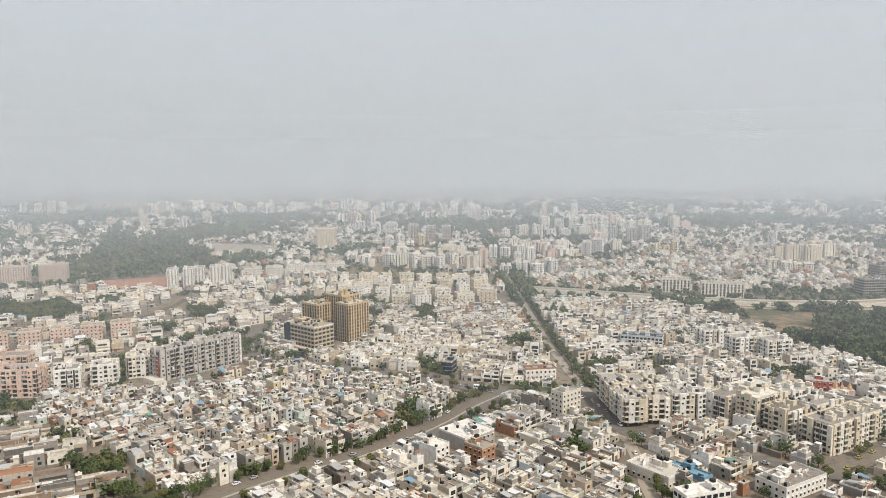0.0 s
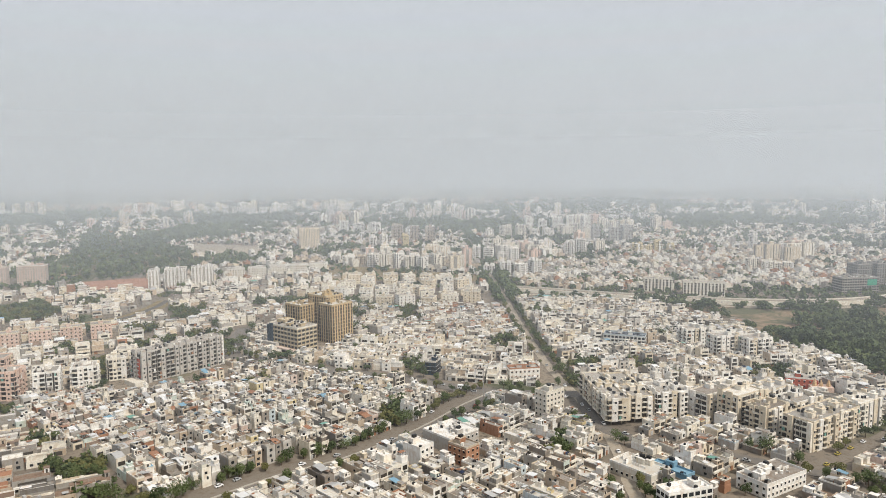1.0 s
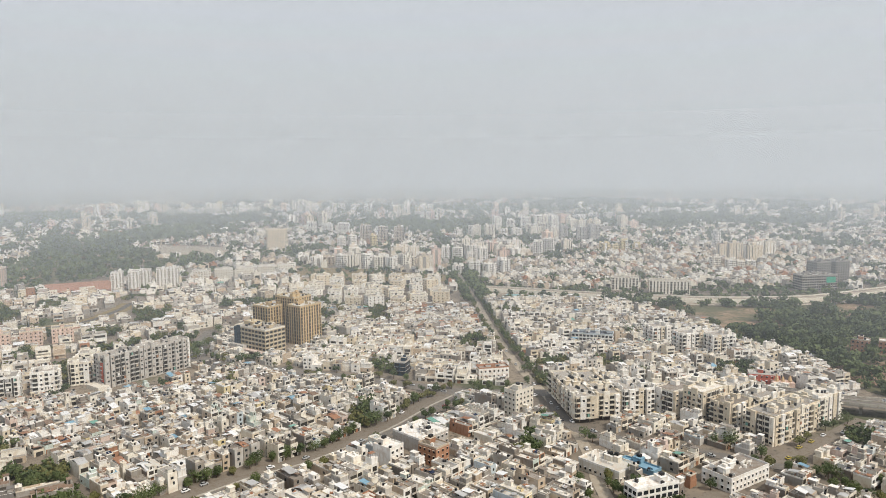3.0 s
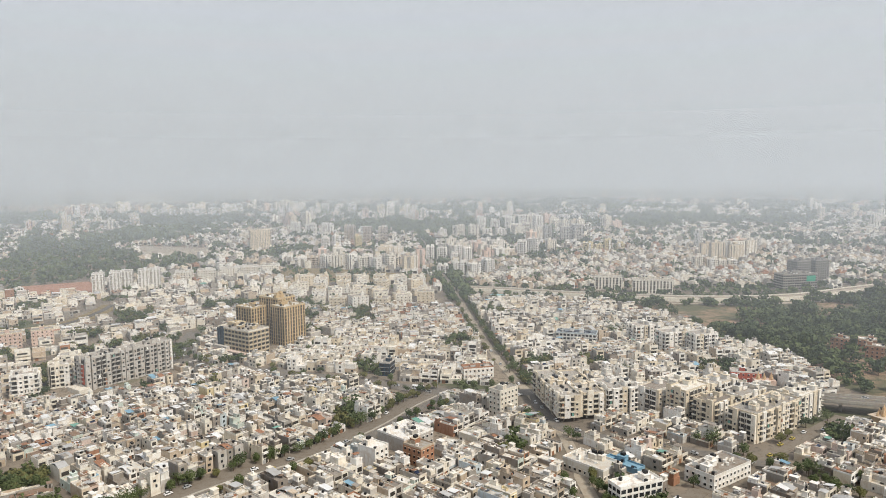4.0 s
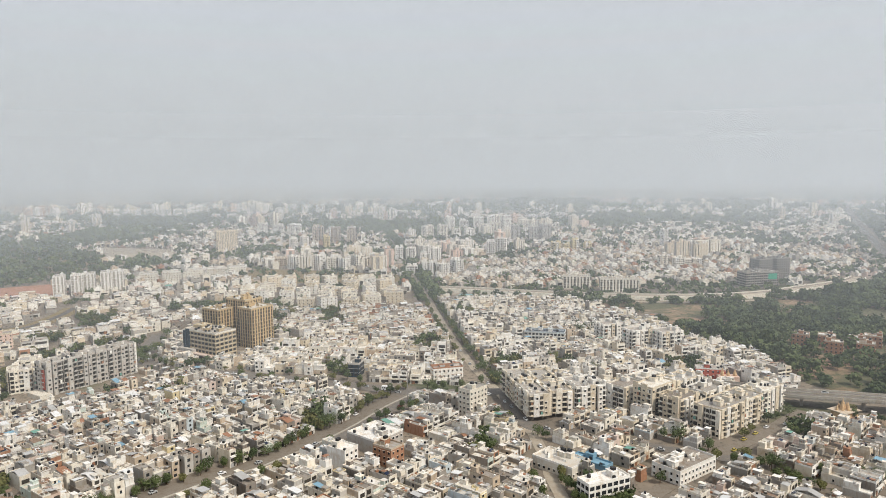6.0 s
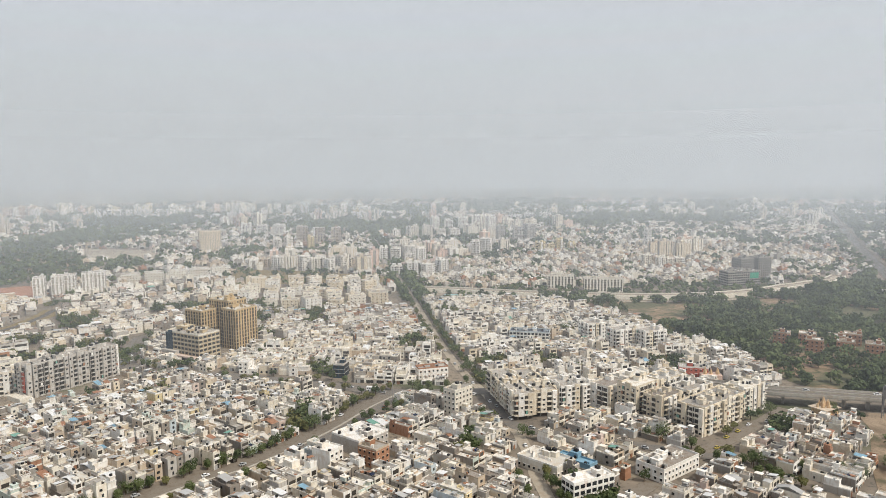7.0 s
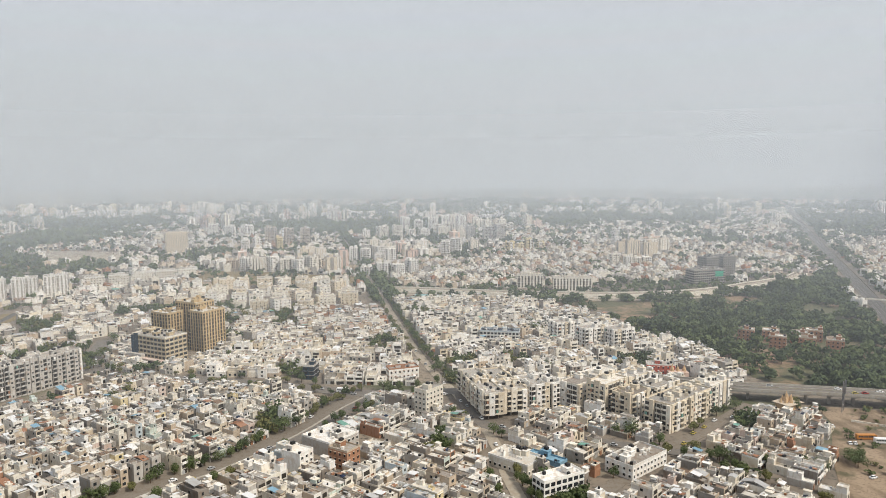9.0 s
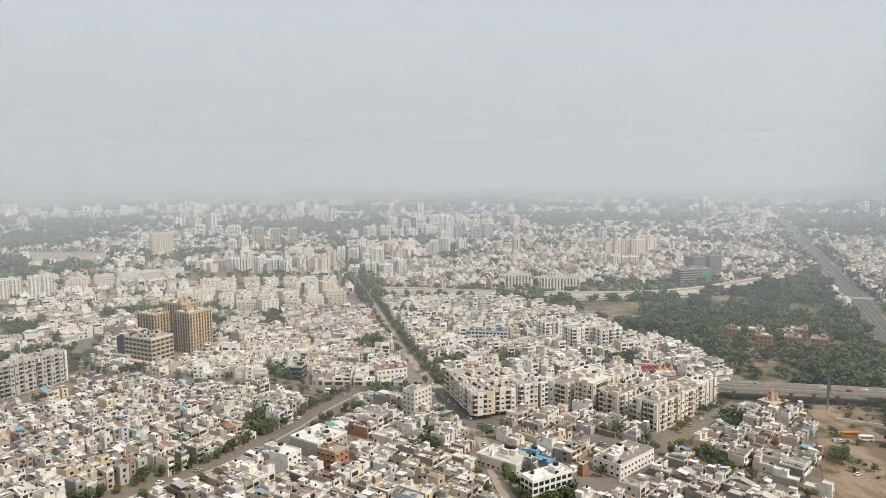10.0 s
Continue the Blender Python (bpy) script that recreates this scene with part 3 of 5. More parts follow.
def flats(name, corner, turn, w, d, floors, wall, label, trim="ivory_paint", bay=2.9, floor_h=3.05, style="balcony", roof="roof_grey", group="", category="apartment building", stilt=False, single=True, sides=(0, 1, 3), bay_mat="shade_dark"):
    """A block of flats. corner: its front corner at local (-x, -y) side; front faces local -y. single: each window is an object of its own."""
    c, s = math.cos(turn), math.sin(turn)
    x, y = corner[0] + c * w / 2 - s * d / 2, corner[1] + s * w / 2 + c * d / 2
    KEEP.append((x, y, w / 2 + 1.5, d / 2 + 1.5, turn))
    rng = random.Random(hash((round(x), round(y))) % 10007)
    ob = thing(name, x, y, turn, label, category, group)
    h = floors * floor_h + 0.4
    z0 = 2.8 if stilt else 0.0
    rows = [(0, 0, z0, w, d, h - z0, 0, wall)]
    if stilt:
        nx, ny = max(2, int(w / 5)), max(2, int(d / 5))
        rows += [((i + 0.5) * w / nx - w / 2, (j + 0.5) * d / ny - d / 2, 0, 0.5, 0.5, z0, 0, wall) for i in range(nx) for j in range(ny)]
    part("body", rows, ob)
    part("roof", [(0, 0, h + 0.004, w - 0.5, d - 0.5, 0.12, 0, roof)], ob, "stained flat roof")
    frame_part("parapet", ob, 0, 0, h, w, d, 1.0, 0.25, trim)
    ledge = [(0, 0, f * floor_h + 0.18, w + 0.3, d + 0.3, 0.16, 0, trim) for f in range(1, floors + 1)] if style == "office" else []
    if ledge:
        tagged(part("floor_band", ledge, ob), kind="stuff")
    if style == "balcony":
        facade(ob, rng, w, d, h, z0, floors, floor_h, wall, trim, single, sides, stilt)
        sides = ()
    for face in sides:
        L, along = (w, d) if face in (0, 2) else (d, w)
        a = (0, math.pi / 2, math.pi, -math.pi / 2)[face]  # face 0 front, 1 right, 2 back, 3 left
        ca, sa_ = math.cos(a), math.sin(a)
        half = along / 2
        n = max(1, int(L / bay))
        joined, rails = [], []
        for i in range(n):
            u = (i + 0.5) * L / n - L / 2
            bx, by = u * ca + half * sa_, u * sa_ - half * ca
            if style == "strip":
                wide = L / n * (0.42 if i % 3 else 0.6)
                # flat strip on the wall, coloured as the shade in a recessed bay
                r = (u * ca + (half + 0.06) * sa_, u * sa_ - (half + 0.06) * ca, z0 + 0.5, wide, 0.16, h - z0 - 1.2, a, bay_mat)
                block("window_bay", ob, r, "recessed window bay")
                for f in range(floors):
                    rails.append((u * ca + (half + 0.12) * sa_, u * sa_ - (half + 0.12) * ca, f * floor_h + 0.35, wide, 0.2, 0.55, a, trim))
                continue
            for f in range(1 if stilt else 0, floors):
                z = f * floor_h + 0.4
                if style == "office":
                    r = (u * ca + (half + 0.03) * sa_, u * sa_ - (half + 0.03) * ca, z + 0.7, L / n * 0.72, 0.12, 1.75, a, "window_dark")
                else:
                    r = (u * ca + (half + 0.03) * sa_, u * sa_ - (half + 0.03) * ca, z + 0.8, rng.uniform(0.9, 1.5) * (0.85 if style == "flat" else 1), 0.12, rng.uniform(1.05, 1.35), a, "window_dark")
                    rails.append((u * ca + (half + 0.2) * sa_, u * sa_ - (half + 0.2) * ca, z + 2.2, 1.7, 0.4, 0.1, a, trim))
                if single:
                    block("window", ob, r)
                else:
                    joined.append(r)
        if joined:
            tagged(part("window_bank", joined, ob), kind="stuff")
        if rails:
            tagged(part("railing", rails, ob), kind="stuff")
    for k in range(int(w * d / 32) if single else 0):
        sx, sy = rng.uniform(-0.42, 0.42) * w, rng.uniform(-0.4, 0.4) * d
        if rng.random() < 0.5:
            block("water_tank", ob, (sx, sy, h + 0.126, 1.3, 1.3, 1.4, 0.4, rng.choice(["tank_black", "tank_black", "white_paint"])))
        else:
            block("roof_wall", ob, (sx, sy, h + 0.126, rng.uniform(1.5, 5), 0.25, rng.uniform(0.7, 2.4), rng.choice([0, math.pi / 2]), trim))
    for k in range(max(1, int(w * d / 150))):
        sx, sy = rng.uniform(-0.35, 0.35) * w, rng.uniform(-0.25, 0.25) * d
        part("stair_room", [(sx, sy, h + 0.126, 3.4, 4.4, 2.6, 0, wall), (sx, sy, h + 2.73, 4.0, 5.0, 0.16, 0, trim)], ob)
        part("water_tank", [(sx + 0.4, sy, h + 2.9, 1.7, 2.2, 1.3, 0, rng.choice([wall, "tank_black"]))], ob)
    return ob


def deg(a):
    return math.radians(a)


# office block with a glass corner, and the tan towers behind it
def back_corner(x, y, w, turn):
    """The left front corner of a block whose right front corner is at x, y."""
    return (x - w * math.cos(turn), y - w * math.sin(turn))


A40 = deg(-40)
office = flats("office_building", back_corner(-105, 562, 38, A40), A40, 38, 21, 6, "khaki_cladding", "six-storey khaki office block with a dark glass corner", trim="ivory_paint", bay=4.0, floor_h=3.4, style="office", category="office building")
block("glass_bay", office, (-14.0, -10.7, 4.0, 4.5, 0.6, 18.0, 0, "office_glass"), "dark blue glass stair bay")
block("corner_bay", office, (-17.6, -10.9, 4.0, 2.6, 1.0, 16.5, 0, "office_glass"), "bluish glass corner bay")
# second box is a dark filler for the shade under the canopy
part("entrance_canopy", [(-3, -12.6, 2.9, 41, 4.0, 1.0, 0, "pink_paint"), (-3, -12.8, 0.1, 39, 3.0, 2.8, 0, "shade_dark")], office, "pink shop canopy along the street")
block("front_annex", office, (-13, -12.4, 3.91, 17, 3.6, 2.6, 0, "grey_paint"))
block("roof_plinth", office, (-12, 3, 20.95, 11, 10, 2.6, 0, "khaki_cladding"))
flats("residential_tower", back_corner(-81, 594, 17, A40), A40, 17, 24, 11, "tan_cladding", "tall tan residential tower with dark vertical window bays", trim="khaki_cladding", bay=2.7, style="strip", group="tan towers", roof="roof_pale", floor_h=3.0)
flats("residential_tower", back_corner(-111, 610, 20, A40), A40, 20, 30, 10, "tan_cladding", "lower tan residential tower with dark vertical window bays", trim="khaki_cladding", bay=2.9, style="strip", group="tan towers", roof="roof_white", floor_h=3.0)
flats("residential_tower", (-107, 628), A40, 24, 20, 12, "tan_cladding", "rear tan residential tower block with a stepped roof", trim="khaki_cladding", bay=2.7, style="strip", group="tan towers", roof="roof_pale", floor_h=3.1)
for x, y in ((-60, 622), (-44, 640)):
    flats("parking_deck", (x - 12, y), A40, 14, 12, 2, "grey_paint", "low grey parking deck beside the towers", style="plain", category="building", sides=())

# long grey slab with a red end panel
slab = flats("apartment_slab", (-201, 488), deg(50), 67, 13, 7, "grey_paint", "long seven-storey grey slab of flats with a red end panel", trim="grey_paint", style="balcony", roof="roof_grey", sides=(0, 3))
block("end_panel", slab, (-33.7, -3.6, 4.5, 0.4, 3.6, 13.5, 0, "red_paint"), "bright red panel on the end wall")
# dark boxes on the front imitate the shade inside two stair shafts
for x in (-19, 17):
    block("stair_shaft", slab, (x, -6.7, 0.3, 2.6, 0.5, 21.5, 0, "shade_dark"), "dark open stair shaft")
block("white_fin", slab, (32.2, -7.0, 0.0, 1.6, 1.4, 22.8, 0, "white_paint"), "white end fin")
block("plinth_deck", slab, (-36.5, -3, 0, 8, 16, 3.0, 0, "ivory_paint"), "pale ground floor deck")

# flats beside the straight street
flats("apartment_block", (104, 394), deg(5), 12.5, 54, 5, "cream_paint", "cream five-storey flats with open balconies on stilts", style="balcony", stilt=True, group="cream flats", trim="ivory_paint")
flats("apartment_block", (119, 398), deg(5), 13, 48, 5, "ivory_paint", "ivory five-storey flats with cream balcony piers", style="balcony", stilt=True, group="cream flats", trim="cream_paint")
flats("apartment_block", (136, 404), deg(10), 20, 22, 5, "white_paint", "white five-storey flats with stained end wall", style="balcony", group="cream flats", trim="white_paint")
A31 = deg(31)
u31, v31 = (math.cos(A31), math.sin(A31)), (-math.sin(A31), math.cos(A31))
for k, (a, b_, w, d, fl, wall) in enumerate([(0, 0, 46, 17, 5, "ivory_paint"), (49, 1, 24, 15, 5, "white_paint"), (-2, 24, 20, 14, 5, "cream_paint"), (22, 22, 26, 15, 5, "ivory_paint"),
                                              (-4, 42, 24, 13, 6, "ivory_paint"), (-8, 59, 20, 13, 5, "white_paint"), (24, 44, 30, 15, 5, "white_paint"), (16, 63, 24, 12, 5, "ivory_paint")]):
    flats("apartment_block", (201 + a * u31[0] + b_ * v31[0], 352 + a * u31[1] + b_ * v31[1]), A31, w, d, fl, wall, "weathered %s flats with stained balconies and a flat roof" % wall.split("_")[0], style="balcony", group="weathered flats", trim=("cream_paint", "ivory_paint", "cream_paint", "white_paint")[k % 4], roof=("roof_grey", "roof_pale", "roof_stained")[k % 3], single=k < 4)
flats("apartment_block", (70.5, 407), deg(38), 16, 9.5, 5, "ivory_paint", "slim ivory five-storey flats at the crossing", style="flat", trim="ivory_paint")
# near single buildings
flats("white_house", (-13, 349), deg(-42), 12, 10, 3, "white_paint", "blank white three-storey house by the boulevard", style="plain", trim="white_paint", category="house", roof="roof_white", sides=(1,))
flats("grey_hall", (-3, 373), deg(-48), 21, 22, 2, "grey_paint", "broad grey hall with a white flat roof", style="plain", trim="white_paint", floor_h=3.6, category="building", roof="roof_white", sides=(1,))
flats("brick_house", (10, 348.5), deg(-45), 12.5, 10, 3, "brick_wall", "unplastered orange brick house with open window holes", style="flat", trim="beige_paint", category="house", roof="roof_grey", sides=(0, 1))
flats("corner_shop", (58, 486), deg(8), 22, 9, 2, "white_paint", "white two-storey shop row with a brick-red sign band", style="flat", trim="brick_wall", category="shop", floor_h=3.6)
flats("shop_block", (-2, 502), deg(-20), 8, 12, 3, "office_glass", "dark glazed four-storey shop block", style="office", trim="grey_paint", category="shop")
flats("long_house", (103, 287), deg(18), 23, 9, 3, "white_paint", "long white three-storey house with open galleries", style="office", trim="white_paint", category="house", roof="roof_white", sides=(0, 3))
flats("low_hall", (104, 314), deg(38), 15, 24, 1, "ivory_paint", "low pale hall with a broad flat roof", style="flat", trim="white_paint", floor_h=5.0, category="hall", roof="roof_pale", sides=(0, 3))
flats("blue_shed", (121, 315), deg(38), 7, 20, 1, "tin_blue", "long low shed with a blue sheet roof", style="plain", trim="tin_blue", floor_h=4.2, category="shed", roof="tin_blue", sides=())
flats("broad_hall", (152, 300), deg(30), 30, 16, 2, "white_paint", "broad white hall with a stained flat roof", style="flat", trim="white_paint", category="hall", roof="roof_stained", sides=(0, 3))
# white flats at the edge of the wood
for k, (x, y, t, w, d, fl) in enumerate([(228, 540, 12, 18, 14, 5), (250, 531, 12, 20, 15, 5), (214, 566, 12, 22, 14, 5), (240, 560, 12, 24, 13, 4)]):
    flats("apartment_block", (x, y), deg(t), w, d, fl, "white_paint", "bright white flats at the edge of the wood", style="balcony", trim="white_paint", group="white flats", single=False)
flats("school_building", (148, 580), deg(-22), 34, 13, 3, "white_paint", "white hall with a pale blue front and dark roof", style="office", trim="sky_paint", category="building", roof="solar_panel")
flats("red_building", (243, 462), deg(-22), 20, 9, 2, "red_paint", "low red and white building by the flyover", style="flat", trim="white_paint", category="building")
# pink and white flats beyond the grey slab
for k, (x, y, t, w, d, fl, wall) in enumerate([(-300, 452, 8, 30, 16, 6, "salmon_paint"), (-262, 462, 20, 15, 16, 5, "white_paint"), (-242, 474, 20, 15, 15, 5, "white_paint"), (-228, 496, 22, 14, 14, 5, "ivory_paint"),
                                                (-330, 486, 8, 34, 14, 6, "salmon_paint"), (-232, 522, 20, 12, 13, 5, "ivory_paint"), (-345, 455, 8, 40, 16, 6, "salmon_paint")]):
    flats("apartment_block", (x, y), deg(t), w, d, fl, wall, "%s flats with small balconies" % wall.split("_")[0], style="balcony", group="suburban flats", single=k < 4, trim=wall)
for k in range(6):
    flats("apartment_block", (-404 + k * 21, 566 + k * 11.5), deg(24), 17, 13, 4, "salmon_paint", "pale salmon flats in a matching row", style="flat", trim="cream_paint", group="salmon flats", single=False)
# slab towers by the red field
for k in range(5):
    flats("apartment_tower", (-346 + k * 14 + (k % 2) * 3, 876 + k * 9), deg(12), 12.5, 15, 8, "white_paint", "eight-storey white tower flats in a close row", style="strip", bay_mat="bare_concrete", trim="white_paint", group="white tower row", bay=3.6, single=False)
for k in range(5):
    flats("apartment_block", (-268 + k * 26, 945 + k * 12), deg(14), 23, 14, 5, "ivory_paint", "five-storey ivory flats in a row", style="flat", trim="white_paint", group="ivory row", single=False)
for k in range(3):
    flats("apartment_tower", (-616 + k * 40, 888 + k * 20), deg(14), 34, 14, 8, "salmon_paint", "long pale slab of flats with dark bays", style="strip", bay_mat="bare_concrete", trim="ivory_paint", group="far slabs", single=False)
# stepped white flats at the head of the street
rng = random.Random(5)
for i in range(9):
    for j in range(6):
        x, y = -128 + i * 24 + rng.uniform(-3, 3), 752 + j * 30 + i * 2 + rng.uniform(-11, 11)
        if not inside(x + 9, y + 7, [(-100, 925), (-33, 932), (66, 918), (80, 755), (40, 742), (-27, 745), (-98, 800)]) or x + 20 > 82:
            continue
        flats("apartment_block", (x, y), deg(rng.choice([6, 14, -8, -16, 24])), rng.uniform(12, 19), rng.uniform(10, 15), rng.choice([2, 3, 3, 4]), rng.choice(["white_paint", "cream_paint", "ivory_paint"]), "stepped cream flats with stained walls", style="flat", trim="ivory_paint", bay=4.2, group="stepped flats", single=False)
# colonnaded twin blocks and the dark unfinished towers
for x, y, w in ((262, 836, 32), (298, 806, 46)):
    # dark strips put the shade of the arched bays into colour
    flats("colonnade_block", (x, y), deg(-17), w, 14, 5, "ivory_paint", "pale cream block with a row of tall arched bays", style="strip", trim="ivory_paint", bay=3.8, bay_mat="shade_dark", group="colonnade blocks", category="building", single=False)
flats("unfinished_tower", (515, 826), deg(8), 20, 18, 10, "dark_concrete", "dark bare concrete tower under construction", style="strip", trim="bare_concrete", group="unfinished towers", category="tower")
flats("unfinished_tower", (543, 832), deg(8), 20, 18, 10, "dark_concrete", "dark bare concrete tower under construction", style="strip", trim="bare_concrete", group="unfinished towers", category="tower")
frame_block = flats("unfinished_building", (482, 800), deg(5), 46, 18, 6, "bare_concrete", "open concrete frame with green safety net", style="office", trim="bare_concrete", category="building")
block("safety_net", frame_block, (14, -9.5, 10, 12, 0.2, 7, 0, "net_green"), "green safety net")
flats("apartment_tower", (-238, 1325), deg(15), 38, 18, 12, "cream_paint", "twelve-storey cream tower with dark bays", style="strip", bay_mat="bare_concrete", trim="cream_paint", single=False)


def far_block(x, y, turn, w, d, floors, wall, label, group):
    """A distant block of flats: core, projecting bays of uneven height, storeys of flat dark panels for shaded
    openings, stair heads.
    """
    KEEP.append((x, y, w / 2 + 3, d / 2 + 3, turn))
    rng = random.Random(int(x * 7 + y * 13))
    ob = thing("apartment_tower" if floors > 7 else "apartment_block", x, y, turn, label, "apartment building", group)
    h = floors * 3.0 + 0.4
    part("core", [(0, 0, 0, w, d - 2.4, h, 0, wall)], ob)
    bays, gaps, heads = [], [], [(0, 0, h + 0.004, w - 0.6, d - 3, 0.12, 0, "roof_pale")]
    n = max(2, int(w / 5.5))
    for i in range(n):
        u = (i + 0.5) * w / n - w / 2
        for s_ in (-1, 1):
            bw = w / n * rng.uniform(0.5, 0.72)
            bays.append((u, s_ * (d / 2 - 0.7), 0, bw, 1.4, h + rng.choice([0.5, 1.0, 2.2]), 0, wall if rng.random() < 0.7 else "white_paint"))
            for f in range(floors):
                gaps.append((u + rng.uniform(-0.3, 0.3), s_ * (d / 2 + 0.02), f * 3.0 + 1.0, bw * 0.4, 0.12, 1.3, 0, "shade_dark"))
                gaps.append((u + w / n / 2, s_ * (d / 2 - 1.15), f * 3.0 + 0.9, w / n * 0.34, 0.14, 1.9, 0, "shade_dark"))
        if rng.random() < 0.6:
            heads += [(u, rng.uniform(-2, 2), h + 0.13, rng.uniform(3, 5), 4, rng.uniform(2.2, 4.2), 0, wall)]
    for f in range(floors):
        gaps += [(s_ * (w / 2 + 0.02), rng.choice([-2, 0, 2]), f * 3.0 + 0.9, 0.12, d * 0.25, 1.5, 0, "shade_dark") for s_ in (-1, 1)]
    for row in bays:
        block("bay", ob, row) if floors * n < 60 and n < 5 else heads.append(row)
    tagged(part("window_bank", gaps, ob), kind="stuff")
    part("roof", heads, ob, "flat roof with stair heads")
    return ob


jit = random.Random(63)
# x, y, turn, step along the row, how many, width, depth, floors, paint
for x, y, t, step, n_, w, d, fl, wall in [
        (-115, 1112, -8, 0, 1, 42, 16, 8, "beige_paint"), (-82, 1090, -30, 22, 6, 19, 15, 8, "ivory_paint"), (-62, 1128, -30, 24, 5, 20, 14, 7, "cream_paint"),
        (-100, 1318, 0, 20, 4, 17, 15, 9, "yellow_paint"), (-60, 1430, -10, 34, 3, 28, 18, 14, "beige_paint"), (-190, 1620, 0, 36, 3, 30, 16, 11, "white_paint"),
        (80, 1132, -6, 20, 4, 18, 16, 9, "white_paint"), (104, 1160, -6, 24, 2, 20, 16, 9, "grey_paint"), (88, 985, 4, 22, 4, 20, 15, 6, "white_paint"),
        (172, 1222, 0, 24, 2, 20, 16, 9, "grey_paint"), (240, 1185, -8, 22, 2, 20, 16, 10, "white_paint"), (368, 1226, 0, 20, 4, 17, 15, 7, "yellow_paint"),
        (170, 1500, 4, 30, 6, 26, 18, 11, "ivory_paint"), (340, 1395, 0, 30, 3, 24, 18, 12, "grey_paint"), (240, 1660, 0, 34, 5, 28, 18, 13, "white_paint"),
        (462, 985, -4, 18, 4, 15, 14, 7, "ivory_paint"), (595, 1280, 0, 0, 1, 14, 14, 12, "grey_paint"),
        (-1344, 2270, 10, 40, 4, 26, 22, 18, "ivory_paint"), (-968, 2330, -10, 42, 4, 28, 20, 15, "salmon_paint"), (-674, 2200, 0, 28, 7, 24, 18, 12, "white_paint"),
        (-1100, 2900, 0, 46, 6, 34, 22, 19, "ivory_paint"), (-367, 2070, 6, 44, 4, 36, 18, 9, "salmon_paint"), (-355, 2400, 0, 44, 7, 34, 18, 11, "white_paint"),
        (30, 2140, 10, 46, 5, 40, 18, 8, "ivory_paint"), (420, 1900, 0, 40, 6, 32, 18, 9, "white_paint"), (752, 2080, -4, 44, 6, 36, 18, 10, "white_paint"), (-620, 3300, 0, 60, 8, 42, 26, 20, "ivory_paint")]:
    for k in range(n_):
        q = deg(t)
        far_block(x + math.cos(q) * step * k, y + math.sin(q) * step * k + jit.uniform(-0.9, 0.9) * d, q + jit.choice([-0.35, -0.1, 0, 0.2, 0.5]), w * jit.uniform(0.65, 0.9), d * jit.uniform(0.8, 1.1), max(4, int(fl * 0.85) + jit.choice([-3, -1, 0, 0, 1])), wall if jit.random() < 0.7 else "white_paint", "%s far flats with dark openings in the haze" % wall.split("_")[0], "far flats")

# brick quarters in the wood
for k, (x, y) in enumerate([(366, 536), (384, 528), (402, 516), (376, 508), (396, 498), (412, 486), (420, 520)]):
    flats("brick_quarters", (x, y), deg(-38), 13, 10, 3, "brick_wall", "three-storey red brick quarters among the trees", style="flat", trim="beige_paint", group="brick quarters", roof="roof_white", category="house")

# ---- added see-through sheets that stand in for haze ----
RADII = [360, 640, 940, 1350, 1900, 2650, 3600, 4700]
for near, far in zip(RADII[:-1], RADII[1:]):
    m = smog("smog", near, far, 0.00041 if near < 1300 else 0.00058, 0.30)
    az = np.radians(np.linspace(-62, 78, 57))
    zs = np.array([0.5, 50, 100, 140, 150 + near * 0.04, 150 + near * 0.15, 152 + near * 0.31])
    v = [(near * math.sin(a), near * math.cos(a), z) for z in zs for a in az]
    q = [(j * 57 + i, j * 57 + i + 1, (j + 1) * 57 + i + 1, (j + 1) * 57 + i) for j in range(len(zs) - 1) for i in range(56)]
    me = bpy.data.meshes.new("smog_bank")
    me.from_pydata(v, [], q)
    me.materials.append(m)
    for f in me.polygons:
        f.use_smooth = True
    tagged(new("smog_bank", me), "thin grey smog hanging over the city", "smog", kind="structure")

KEEP += [(-176, 500, 36, 8, deg(50)), (292, 374, 11, 10, deg(20)), (262, 452, 9, 6, deg(-15)), (321, 362, 4, 3, 0)]

